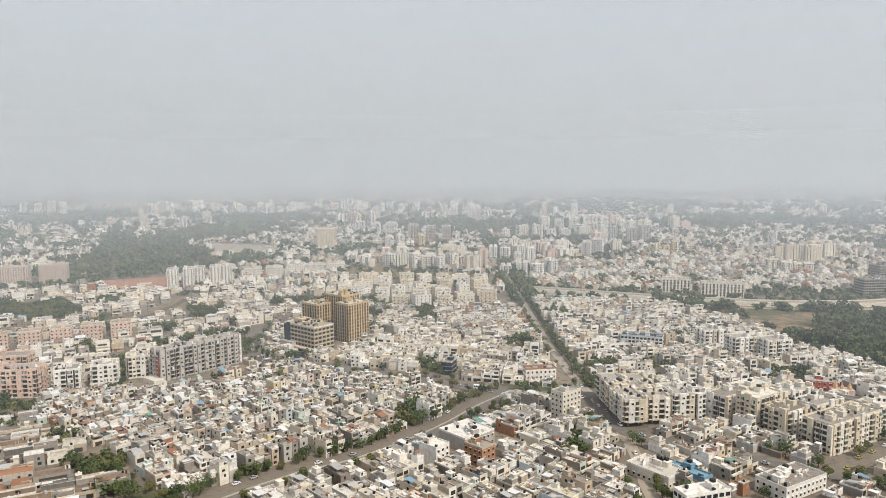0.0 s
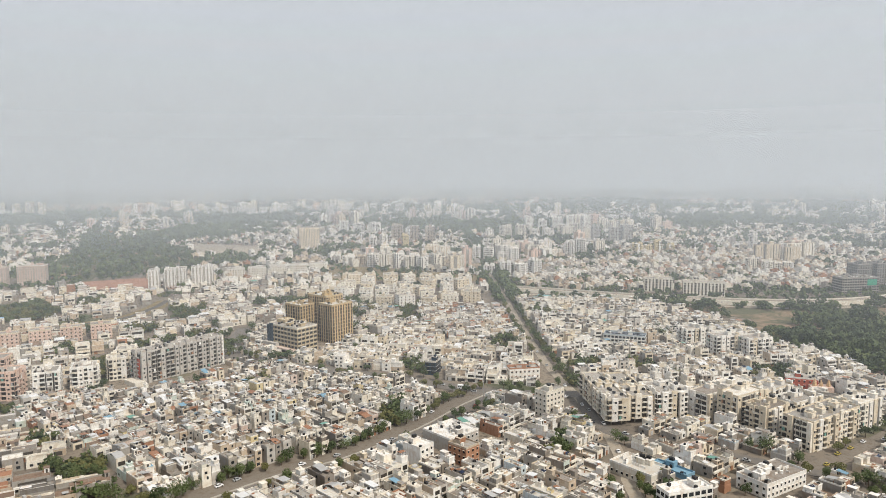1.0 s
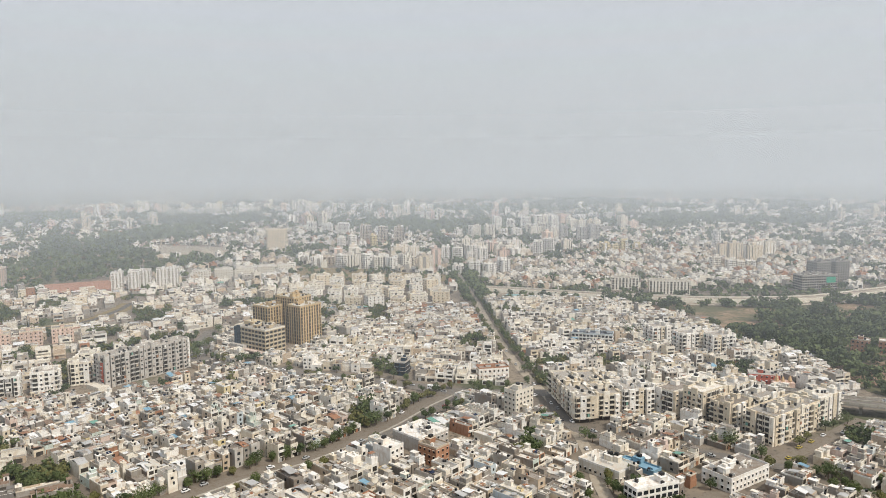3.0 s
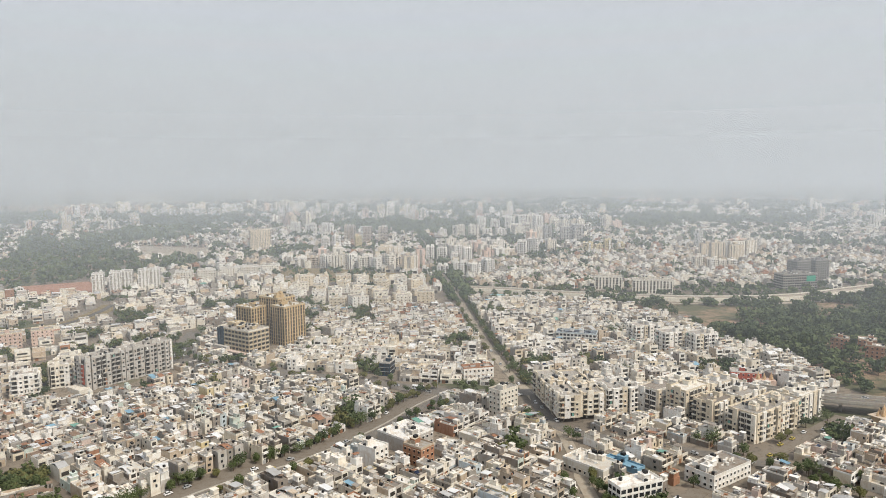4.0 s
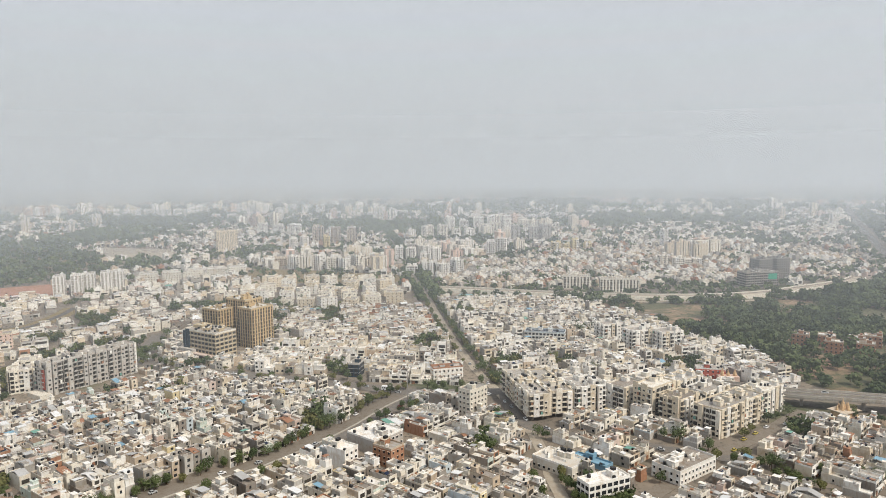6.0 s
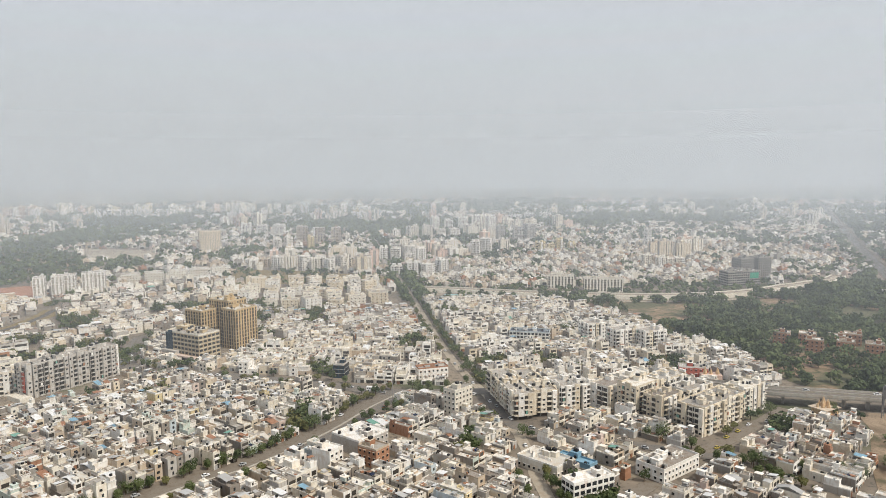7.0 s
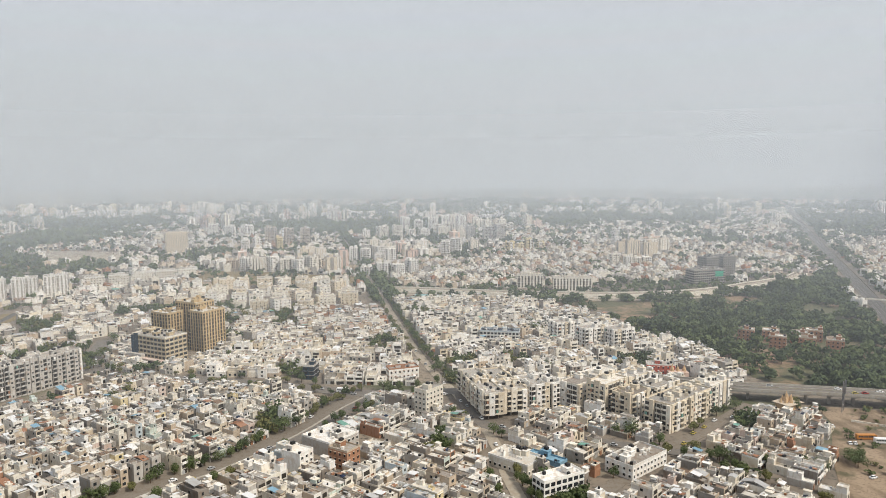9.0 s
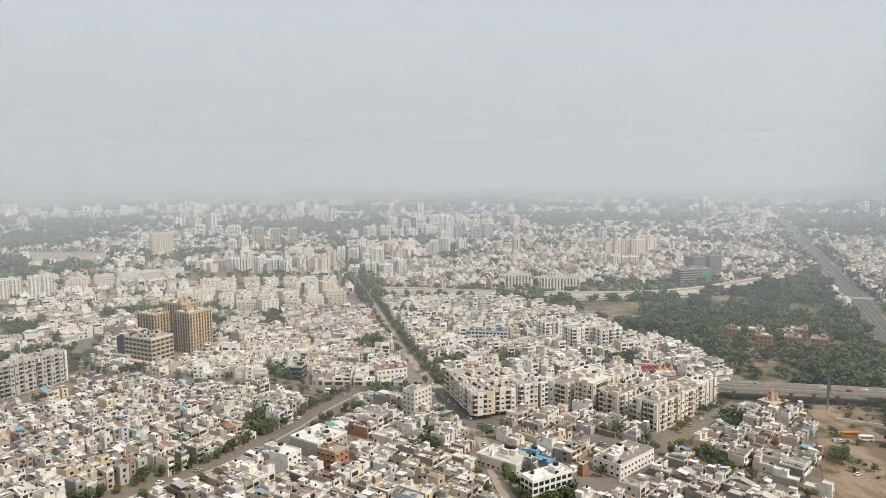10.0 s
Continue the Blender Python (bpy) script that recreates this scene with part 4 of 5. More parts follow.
# ---- house fields ----
REGIONS = [
    # outline, turn of the lanes, storeys, wall and roof paints, plot width, depth
    ([(-262, 425), (-250, 414), (-211, 388), (-177, 364), (-137, 316), (-118, 306), (-118, 520), (-145, 532), (-165, 535), (-210, 480), (-262, 455)], deg(46), (1, 1, 1, 2, 2), WALL_DULL + WALL_PICK, ROOF_PICK + ROOF_DULL, (3.4, 5.6), (8, 13)),
    ([(-118, 306), (-100, 325), (-55, 362), (-14, 402), (12, 440), (0, 468), (-118, 520)], deg(46), (1, 1, 2, 2, 2, 3), WALL_PICK, ROOF_PICK, (3.5, 5.4), (8, 12)),
    ([(-150, 230), (90, 230), (92, 440), (52, 446), (30, 425), (0, 382), (-40, 342), (-85, 305)], deg(43), (1, 1, 2, 2, 2, 3), WALL_PICK, ROOF_PICK, (3.8, 5.6), (11, 16)),
    ([(104, 230), (215, 230), (238, 270), (260, 301), (283, 330), (303, 362), (262, 388), (204, 344), (160, 400), (104, 384)], deg(36), (1, 2, 2, 2, 3), WALL_PICK + WALL_DULL * 2, ROOF_PICK + ROOF_DULL, (3.7, 5.6), (8, 12)),
    ([(98, 462), (150, 456), (285, 415), (306, 440), (312, 522), (296, 560), (286, 640), (262, 712), (171, 782), (98, 795)], deg(11), (1, 2, 2, 3, 3), WALL_WHITE, ROOF_PICK, (4.5, 7.5), (8, 12)),
    ([(-72, 528), (10, 488), (80, 468), (83, 600), (-58, 600), (-62, 580)], deg(-16), (1, 2, 2, 3), WALL_WHITE + WALL_PICK[:30], ROOF_PICK, (5, 8), (8, 12)),
    ([(-58, 600), (83, 600), (83, 742), (-44, 756), (-70, 650)], deg(8), (1, 1, 2, 2), WALL_DULL + WALL_WHITE, ROOF_DULL + ROOF_PICK, (4.5, 8), (7, 11)),
    ([(-168, 552), (-72, 530), (-60, 602), (-64, 662), (-172, 665)], deg(-40), (1, 1, 2, 2), WALL_WHITE, ROOF_PICK, (5, 8), (8, 12)),
    ([(-700, 445), (-215, 500), (-172, 560), (-178, 660), (-75, 655), (-48, 760), (-130, 770), (-170, 880), (-350, 872), (-900, 880)], deg(28), (1, 2, 2, 3), WALL_WHITE + WALL_DULL, ROOF_PICK + ROOF_DULL, (7, 11), (10, 15)),
    ([(-480, 440), (-290, 448), (-262, 418), (-211, 382), (-177, 357), (-140, 310), (-150, 240), (-480, 240)], deg(28), (1, 1, 1, 2), WALL_DULL[:10] + ["dark_concrete"] * 2, ["roof_stained"] * 4 + ["roof_brown"] * 4 + ["roof_grey"] * 2, (8, 16), (7, 11)),
]


def open_limit(x, y):
    """How rare the green gaps between the houses are."""
    return 0.55 if y < 480 else 0.24 if x < -150 else 0.36


plots = []
for k, (poly, turn, st, walls, roofs, width, depth) in enumerate(REGIONS):
    for x, y, t, w, d, fl in lane_plots(poly, turn, 100 + k, depth=depth, width=width, storeys=st, lane=4.4 if k == 4 else 5.5 if k == 8 else 3.4, skip=0.27 if k in (7, 8) else 0.16 if k == 9 else 0.10 if k == 4 else 0.06):
        if free(x, y, 0.42 * d) and not (k == 8 and (inside(x, y, COPSE) or off_line(x, y, NALA) < 15)) and noise.noise(Vector((x / 45, y / 45, 2))) < open_limit(x, y):
            plots.append((math.hypot(x, y), x, y, t, w, d, fl, walls, roofs, k))
plots.sort(key=lambda p: p[0])
plots = [p for p in plots if p[0] > 255 and -0.78 < math.atan2(p[1], p[2]) < 0.96]
shown = [-0.70 < math.atan2(p[1], p[2]) < 0.88 and p[0] > 285 for p in plots]
seen = [p for p, s in zip(plots, shown) if s]
rest = [p for p, s in zip(plots, shown) if not s]
rng = random.Random(11)
WORDS = {"white_paint": "whitewashed", "ivory_paint": "ivory", "cream_paint": "cream", "bare_concrete": "bare concrete", "grey_paint": "grey", "beige_paint": "beige", "pink_paint": "pink", "mint_paint": "mint green", "sky_paint": "pale blue", "yellow_paint": "yellow", "brick_wall": "red brick", "roof_grey": "grey", "dark_concrete": "dark concrete"}
NEAR = 120
SHEDS = {0: 0.42, 1: 0.2, 6: 0.22, 9: 0.12}  # share of sheet roofs by quarter
bulk = {}
for i, (r, x, y, t, w, d, fl, walls, roofs, k) in enumerate(seen + rest):
    p = house_rows(rng, w, d, fl, walls, roofs, i < NEAR, SHEDS.get(k, 0.08))
    if i < NEAR:
        wall = (p["front_wall"] or p["storey_block"])[0][7]
        ob = thing("house", x, y, t, "%s %s-storey town house with a flat roof" % (WORDS[wall], ("single", "two", "three")[fl - 1]), "house", "town houses")
        for row in p.pop("rings"):
            frame_part("parapet", ob, *row)
        for name, rows in p.items():
            if name == "balcony":
                for row in rows:
                    if ("balcony", row[7]) not in UNIT:
                        UNIT["balcony", row[7]] = tray(row[7])
                    block("balcony", ob, row)
            elif name in ("storey_block", "front_wall", "window", "door", "water_tank", "solar_panel", "roof", "sunshade", "stair_room"):
                for row in rows:
                    if len(row) > 8:
                        part(name, [row], ob)
                    else:
                        block(name, ob, row)
            elif rows:
                tagged(part(name, rows, ob), kind="stuff" if name == "roof_clutter" else "")
    else:
        out = bulk.setdefault(k, [])
        for row in p.pop("rings"):
            out += placed(ring(*row), x, y, t)
        for name, rows in p.items():
            if name == "window" and r > 620:
                rows = rows[::2]
            out += placed(rows, x, y, t)
for k, rows in bulk.items():
    tagged(new("house_field", box_mesh("house_field", rows)), "dense field of flat-roofed town houses", "houses", kind="stuff")

# ---- far city ----
rng = random.Random(21)
far_rows, far_trees = [], []
noise.seed_set(3)


def sector(r0, r1, cell):
    r = r0
    while r < r1:
        step = cell * (r / r0) ** 0.66
        m = int(1.62 * r / step)
        for i in range(m):
            a = -0.72 + 1.62 * (i + rng.random()) / m
            rr = r + rng.random() * step
            yield rr * math.sin(a), rr * math.cos(a), rr
        r += step


TALL = [(-60, 1120, 70), (40, 1180, 60), (150, 1180, 70), (-20, 1420, 60), (260, 1250, 60), (190, 1500, 80), (330, 1480, 60), (-180, 1900, 110), (-620, 2300, 160), (-300, 2500, 150), (-950, 2500, 150), (60, 2100, 110), (420, 1700, 80), (30, 1040, 40), (560, 1650, 50), (560, 1100, 45), (-1300, 2600, 140)]
def dull_part(x, y):
    """The low brown quarter beyond the ring road."""
    return x > 120 and 840 < y < 1250


for x, y, r in itertools.chain(sector(835, 4500, 12.5), (p for p in sector(835, 1300, 11) if dull_part(p[0], p[1]))):
    if any(inside(x, y, q) for q in (FOREST, REDL, SAND, DRYL, COPSE)) or any(inside(x, y, g[0]) for g in REGIONS):
        continue
    wood = inside(x, y, WOODL) or inside(x, y, PARK) and rng.random() < 0.4
    if inside(x, y, PARK) and not wood:
        continue
    if not wood and not free(x, y, 5):
        continue
    v = noise.noise(Vector((x / 330, y / 330, 0)))
    v2 = noise.noise(Vector((x / 70, y / 70, 5)))
    if wood or not (dull_part(x, y) and rng.random() < 0.8) and v + 0.45 * v2 > (0.17 if r < 1600 else 0.13) or rng.random() < (0.05 if dull_part(x, y) else 0.17):
        far_trees.append((x, y, r))
        continue
    dull = dull_part(x, y) and v2 > -0.35
    wall = rng.choice(WALL_DULL if dull else WALL_WHITE + WALL_DULL)
    roof = rng.choice(ROOF_DULL if dull else ROOF_PICK + ROOF_DULL[:5])
    big = 1 if r < 2000 else (r / 2000) ** 0.7
    t = 0.25 * v + (0.6 if x < -150 else 0.1) + rng.choice([0, 0, math.pi / 2])
    tall = any((x - a) ** 2 + (y - b) ** 2 < c * c for a, b, c in TALL) and rng.random() < (0.10 if r < 1700 else 0.35) or (r > 1900 and v2 > 0.12 and rng.random() < 0.14)
    if tall:
        w, d, h = rng.uniform(14, 24), rng.uniform(12, 16), rng.choice([15, 18, 22, 25, 30]) * (1.35 if r > 1800 else 1)
        wall = rng.choice(["white_paint", "ivory_paint", "cream_paint", "salmon_paint", "ivory_paint"])
        rows = [(0, 0, 0, w, d, h, 0, wall), (0, 0, h, w - 0.6, d - 0.6, 0.1, 0, roof), (rng.uniform(-3, 3), 0, h + 0.1, 5, 5, 3.5, 0, wall)]
        # strips of darker colour stand in for shaded window bays
        nb = int(w / 4)
        for b_ in range(nb):
            u = (b_ + 0.5) * w / nb - w / 2
            for s_ in (-1, 1):
                rows.append((u, s_ * (d / 2 + 0.02), 1.5, 1.1, 0.2, h - 3, 0, rng.choice(["bare_concrete", "beige_paint", "shade_dark"])))
        rows += [(s_ * (w / 2 + 0.02), 0, 1.5, 0.2, d * 0.35, h - 3, 0, "bare_concrete") for s_ in (-1, 1)]
    else:
        w, d, h = rng.uniform(6.5, 10.5) * big, rng.uniform(8, 12) * big, rng.choice([3.5, 6.5, 6.5, 9.5]) * min(big, 1.3)
        if dull:
            w, d, h = w * 0.8, d * 0.8, rng.choice([3.3, 3.5, 6.3])
        rows = [(0, 0, 0, w, d, h, 0, wall), (0, 0, h, w - 0.5, d - 0.5, 0.1, 0, roof)]
        if r < 1700:
            rows += ring(0, 0, h + 0.1, w, d, 0.8, 0.25, wall) if r < 1300 else []
            rows.append((rng.uniform(-0.3, 0.3) * w, rng.uniform(-0.3, 0.3) * d, h + 0.1, 3, 3.4, 2.5, 0, wall))
            # dark panels put the shade of openings onto two walls
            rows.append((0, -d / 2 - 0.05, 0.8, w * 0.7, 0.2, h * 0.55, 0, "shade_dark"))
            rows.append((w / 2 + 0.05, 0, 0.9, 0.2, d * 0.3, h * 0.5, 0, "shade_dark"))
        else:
            # one dark panel for the shade of openings on the front
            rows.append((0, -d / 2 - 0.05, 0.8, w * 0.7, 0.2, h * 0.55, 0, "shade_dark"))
    far_rows += placed(rows, x, y, t)
tagged(new("far_houses", box_mesh("far_houses", far_rows)), "hazy far quarters of pale flat-roofed houses and flats", "houses", kind="stuff")


# ---- trees ----
def leaf_cloud(rng, n, r, zc, squash, size):
    """Many small leaf sprays on an uneven crown of several lobes."""
    lobes = [(rng.gauss(0, 0.42) * r, rng.gauss(0, 0.42) * r, zc + rng.gauss(0, 0.28) * r, r * rng.uniform(0.45, 0.7)) for _ in range(6)]
    v, q = [], []
    for i in range(n):
        lx, ly, lz, lr = rng.choice(lobes)
        dirn = Vector((rng.gauss(0, 1), rng.gauss(0, 1), rng.gauss(0.25, 1))).normalized()
        c = Vector((lx, ly, lz)) + Vector((dirn.x, dirn.y, dirn.z * squash)) * lr * rng.uniform(0.7, 1.05)
        nrm = (dirn + Vector((rng.gauss(0, 0.5), rng.gauss(0, 0.5), rng.gauss(0.3, 0.5)))).normalized()
        a = nrm.orthogonal().normalized()
        b_ = nrm.cross(a)
        ang = rng.uniform(0, 6.3)
        a, b_ = a * math.cos(ang) + b_ * math.sin(ang), b_ * math.cos(ang) - a * math.sin(ang)
        s1, s2 = size * rng.uniform(0.6, 1.3), size * rng.uniform(0.6, 1.3)
        k = len(v)
        v += [c - a * s1 - b_ * s2 * 0.6, c + a * s1 * 0.7 - b_ * s2, c + a * s1 + b_ * s2 * 0.7, c - a * s1 * 0.5 + b_ * s2 - nrm * size * 0.35]
        q.append((k, k + 1, k + 2, k + 3))
    return np.array([tuple(p) for p in v]), np.array(q)


def limb_rows(bm, a, b_, r1, r2):
    d = b_ - a
    m = Matrix.Translation((a + b_) / 2) @ d.to_track_quat("Z", "Y").to_matrix().to_4x4()
    bmesh.ops.create_cone(bm, cap_ends=True, segments=6, radius1=r1, radius2=r2, depth=d.length, matrix=m)


def tree(seed, r, h, mat, label):
    rng = random.Random(seed)
    ob = thing("tree", 0, 0, 0, label, "tree", "street trees")
    bm = bmesh.new()
    limb_rows(bm, Vector((0, 0, -0.2)), Vector((0.2, 0.1, h - r)), 0.28, 0.18)
    for _ in range(5):
        a = rng.uniform(0, 6.3)
        limb_rows(bm, Vector((0.2, 0.1, h - r - 0.2)), Vector((math.cos(a) * r * 0.6, math.sin(a) * r * 0.6, h - r * rng.uniform(0.2, 0.7))), 0.15, 0.05)
    me = bpy.data.meshes.new("trunk")
    bm.to_mesh(me)
    bm.free()
    me.materials.append(MATS["bark"])
    trunk = new("trunk", me)
    trunk.parent = ob
    v, q = leaf_cloud(rng, 620, r, h - r * 0.75, 0.8, 0.28)
    crown = new("crown", mesh_from("crown", v, q, [mat]))
    crown.parent = ob
    return ob


KINDS = [tree(1, 3.6, 7.0, "leaf_green", "leafy green street tree with an uneven crown"), tree(2, 2.8, 5.6, "leaf_dry", "small yellowing tree with a thin crown"),
         tree(3, 4.6, 8.5, "leaf_green", "broad green shade tree"), tree(4, 3.2, 7.5, "leaf_dark", "dense dark green tree")]
spots = []
rng = random.Random(31)
for line, shift, step, chance in ((R1, 10.5, 5.5, 0.9), (R1, -10.0, 8, 0.75), (R1, 14, 8, 0.45), (R3, 8.0, 9, 0.5), (R3, -8, 10, 0.5), (R7, 2.5, 6, 0.75), (R7, -3.5, 7, 0.5), (R6, 4.6, 9, 0.6)):
    line = smooth_line(line, 2.0)
    t = np.gradient(line, axis=0)
    t /= np.linalg.norm(t, axis=1)[:, None]
    run = 0.0
    for i in range(1, len(line)):
        run += np.linalg.norm(line[i] - line[i - 1])
        if run > step:
            run = 0.0
            if rng.random() < chance:
                spots.append((line[i][0] - t[i][1] * shift + rng.uniform(-2, 2), line[i][1] + t[i][0] * shift + rng.uniform(-2, 2)))
y = 300.0
while y < 780:  # the row of trees along the straight street
    x = np.interp(y, R2[:, 1], R2[:, 0])
    if not 430 < y < 470 and y > 462:
        spots.append((x + 6.4 + rng.uniform(-0.8, 0.8), y))
        if rng.random() < 0.35 + (y > 600) * 0.4:
            spots.append((x - 5.4 + rng.uniform(-0.6, 0.6), y))
    y += rng.uniform(5.5, 9.5)
spots += [(60, 445), (52, 436), (44, 440), (63, 437), (30, 421), (36, 425), (40, 430), (103, 372), (106, 366), (110, 330), (112, 322), (108, 300), (116, 312), (86, 404), (90, 398), (-160, 560), (-158, 566), (-164, 571), (-170, 565),
          (196, 322), (190, 318), (184, 326), (206, 314), (214, 309), (224, 303), (232, 298), (240, 294), (248, 290), (218, 306), (176, 350), (228, 372), (234, 376), (170, 356), (272, 300), (270, 294), (275, 297), (268, 290), (296, 370), (302, 364), (305, 360), (299, 376),
          (206, 607), (211, 611), (216, 606), (222, 612), (228, 608), (234, 613), (240, 610), (246, 614), (209, 626), (215, 622), (176, 493), (181, 497), (172, 496), (177, 488), (93, 498), (150, 505), (132, 540), (190, 530), (-20, 470), (-60, 500), (-75, 545), (-90, 548), (-120, 553), (-135, 556), (-60, 575), (-56, 590), (-50, 610),
          (-285, 440), (-276, 436), (-268, 430), (-280, 428), (-262, 438), (-290, 424), (-272, 420), (-258, 424), (-226, 470), (-222, 476), (-170, 330), (-176, 336), (-165, 338), (-158, 332), (-150, 312), (-143, 306), (-138, 316), (-186, 344), (-192, 352), (-128, 308), (99, 306), (101, 300), (99, 293), (98, 312), (100, 318), (86, 300), (84, 308), (85, 316), (87, 330), (101, 288), (85, 292)]
for i, (x, y) in enumerate(spots):
    if i < 4:
        KINDS[i].matrix_basis = Matrix.LocRotScale((x, y, 0.1), Euler((0, 0, i)), None)
        continue
    s = rng.uniform(0.65, 1.1)
    copy_thing(KINDS[rng.choice([0, 0, 1, 1, 2, 3])], Matrix.LocRotScale((x, y, 0.1), Euler((0, 0, rng.uniform(0, 6.3))), (s, s, s * rng.uniform(0.85, 1.1))))


def grove(name, pts, mats, leaves, size, label):
    """Many trees as one mesh of leaf sprays with plain trunks."""
    rng = random.Random(77)
    base = [leaf_cloud(rng, leaves, 1.0, 1.05, 0.75, size) for _ in range(6)]
    V, Q, W = [], [], []
    k = 0
    for x, y, s in pts:
        v, q = base[rng.randrange(6)]
        a = rng.uniform(0, 6.3)
        c, s_ = math.cos(a) * s, math.sin(a) * s
        vv = np.stack([x + v[:, 0] * c - v[:, 1] * s_, y + v[:, 0] * s_ + v[:, 1] * c, v[:, 2] * s * rng.uniform(0.8, 1.25)], 1)
        V.append(vv)
        Q.append(q + k)
        W.append(np.full(len(q), rng.randrange(len(mats))))
        k += len(v)
        tv = np.array([(x - 0.2, y, 0), (x + 0.2, y, 0), (x + 0.1, y, s * 1.1), (x - 0.1, y, s * 1.1), (x, y - 0.2, 0), (x, y + 0.2, 0), (x, y + 0.1, s * 1.1), (x, y - 0.1, s * 1.1)])
        V.append(tv)
        Q.append(np.array([(0, 1, 2, 3), (4, 5, 6, 7)]) + k)
        W.append(np.full(2, len(mats)))
        k += 8
    return tagged(new(name, mesh_from(name, np.concatenate(V), np.concatenate(Q), mats + ["bark"], np.concatenate(W))), label, "trees", kind="stuff")


QUARTERS = [(345, 528), (372, 482), (420, 452), (446, 500), (400, 552), (365, 564)]
rng = random.Random(41)
pts = []
for _ in range(9000):
    x, y = rng.uniform(225, 710), rng.uniform(340, 830)
    if not inside(x, y, FOREST) or not free(x, y, 1.0):
        continue
    v = noise.noise(Vector((x / 60, y / 60, 9)))
    bare = y > 640 and x < 500
    if inside(x, y, QUARTERS) and rng.random() < 0.85:
        continue
    if v + (0.16 if bare else 0.30) < rng.uniform(-0.1, 0.5):
        continue
    pts.append((x, y, rng.choice([2.4, 3.2, 4.0, 4.8, 6.0]) * rng.uniform(0.85, 1.2)))
grove("woodland", pts[:1900], ["leaf_green", "leaf_dark", "leaf_green", "leaf_green", "leaf_dark"], 130, 0.17, "scrubby green woodland beside the ring road")
mid = []
for _ in range(16000):
    a, r = rng.uniform(-0.72, 0.9), rng.uniform(300, 900)
    x, y = r * math.sin(a), r * math.cos(a)
    if noise.noise(Vector((x / 45, y / 45, 2))) > open_limit(x, y) and free(x, y, 2) and not inside(x, y, SAND) and not inside(x, y, FOREST):
        mid.append((x, y, rng.uniform(2.2, 4.0)))
bush = [(rng.uniform(245, 400), rng.uniform(240, 372), rng.uniform(0.7, 2.0)) for _ in range(260)]
bush = [q for q in bush if inside(q[0], q[1], SAND) and (noise.noise(Vector((q[0] / 22, q[1] / 22, 4))) > 0.05 or q[0] > 325) and off_line(q[0], q[1], FLY) > 6]
grove("scrub_bushes", bush, ["leaf_green", "leaf_dry"], 60, 0.25, "low scrub bushes on the sandy yard")
for x, y, r, m_ in ((-280, 432, 15, 26), (-262, 408, 12, 14), (-210, 378, 8, 8), (-172, 346, 8, 9), (-152, 318, 8, 8), (-240, 505, 6, 5), (-172, 594, 7, 7), (-64, 640, 16, 14), (-80, 720, 22, 26), (-76, 770, 18, 18), (-50, 800, 10, 8), (100, 470, 5, 4)):
    mid = [(x + rng.gauss(0, 0.5) * r, y + rng.gauss(0, 0.5) * r, rng.uniform(2.6, 4.4)) for _ in range(m_)] + mid
mid = [(x, y, rng.uniform(3.0, 4.8)) for x, y in ((rng.uniform(-540, -375), rng.uniform(690, 800)) for _ in range(420)) if inside(x, y, COPSE)] + mid
grove("garden_trees", mid[:1500], ["leaf_green", "leaf_dark", "leaf_dry"], 110, 0.185, "garden trees between the houses")
line = []
y = 780.0
while y < 2500:
    x = np.interp(y, R2[:, 1], R2[:, 0])
    for s in (-9, 7, 13):
        line.append((x + s + rng.uniform(-3, 3), y + rng.uniform(-4, 4), rng.uniform(3.5, 5.5)))
    y += 7
for i in range(len(R4) - 1):
    for s in (-27, -31, 17, 22):
        if rng.random() < 0.5:
            line.append((R4[i][0] + rng.uniform(-5, 5), R4[i][1] + s + rng.uniform(-4, 4), rng.uniform(2.5, 4.5)))
for i in range(len(RAIL) - 1):
    for k in range(14):
        f = rng.random()
        p = RAIL[i] * f + RAIL[i + 1] * (1 - f)
        side = rng.choice([-1, 1]) * rng.uniform(15, 36)
        line.append((p[0] + 0.82 * side, p[1] - 0.57 * side, rng.uniform(3.0, 5.5)))
grove("avenue_trees", line, ["leaf_green", "leaf_dark"], 50, 0.30, "tree belt along the far street and ring road")
grove("far_woods", [(x, y, 4.2 * min(2.2, r / 1000) * rng.uniform(0.7, 1.2)) for x, y, r in far_trees], ["leaf_green", "leaf_dark"], 18, 0.46, "hazy woods among the far quarters")


# ---- ring road on its bank, flyover, railway ----
tagged(new("ring_road_bank", ribbon("ring_road_bank", R4, 17, 3.4, "lane_dust", 3.4, 0)), "raised brown earth bank carrying the ring road", "road", kind="structure")
tagged(new("ring_road", ribbon("ring_road", R4, 9, 3.5, "pale_dust", 0.12, 0)), "dusty ring road on the bank", "road", kind="structure")
for shift in (8.6, -8.6):
    tagged(new("ring_road_wall", ribbon("ring_road_wall", R4, 0.8, 4.7, "ivory_paint", 4.7, shift)), "pale concrete edge wall of the ring road", "wall", kind="structure")
tagged(new("service_road", ribbon("service_road", R4, 8, 0.35, "pale_dust", 0.2, -19)), "pale dirt service road below the bank", "road", kind="structure")
tagged(new("canal", ribbon("canal", smooth_line([(130, 818), (165, 800), (200, 784)]), 9, 0.4, "water_blue", 0.2)), "narrow blue-green canal", "water", kind="structure")

DECK = np.interp(FLY[:, 0], [205, 262, 300], [3.0, 7.0, 8.3])
flyover = thing("flyover", 0, 0, 0, "grey concrete road flyover with pale side walls on round piers", "bridge")


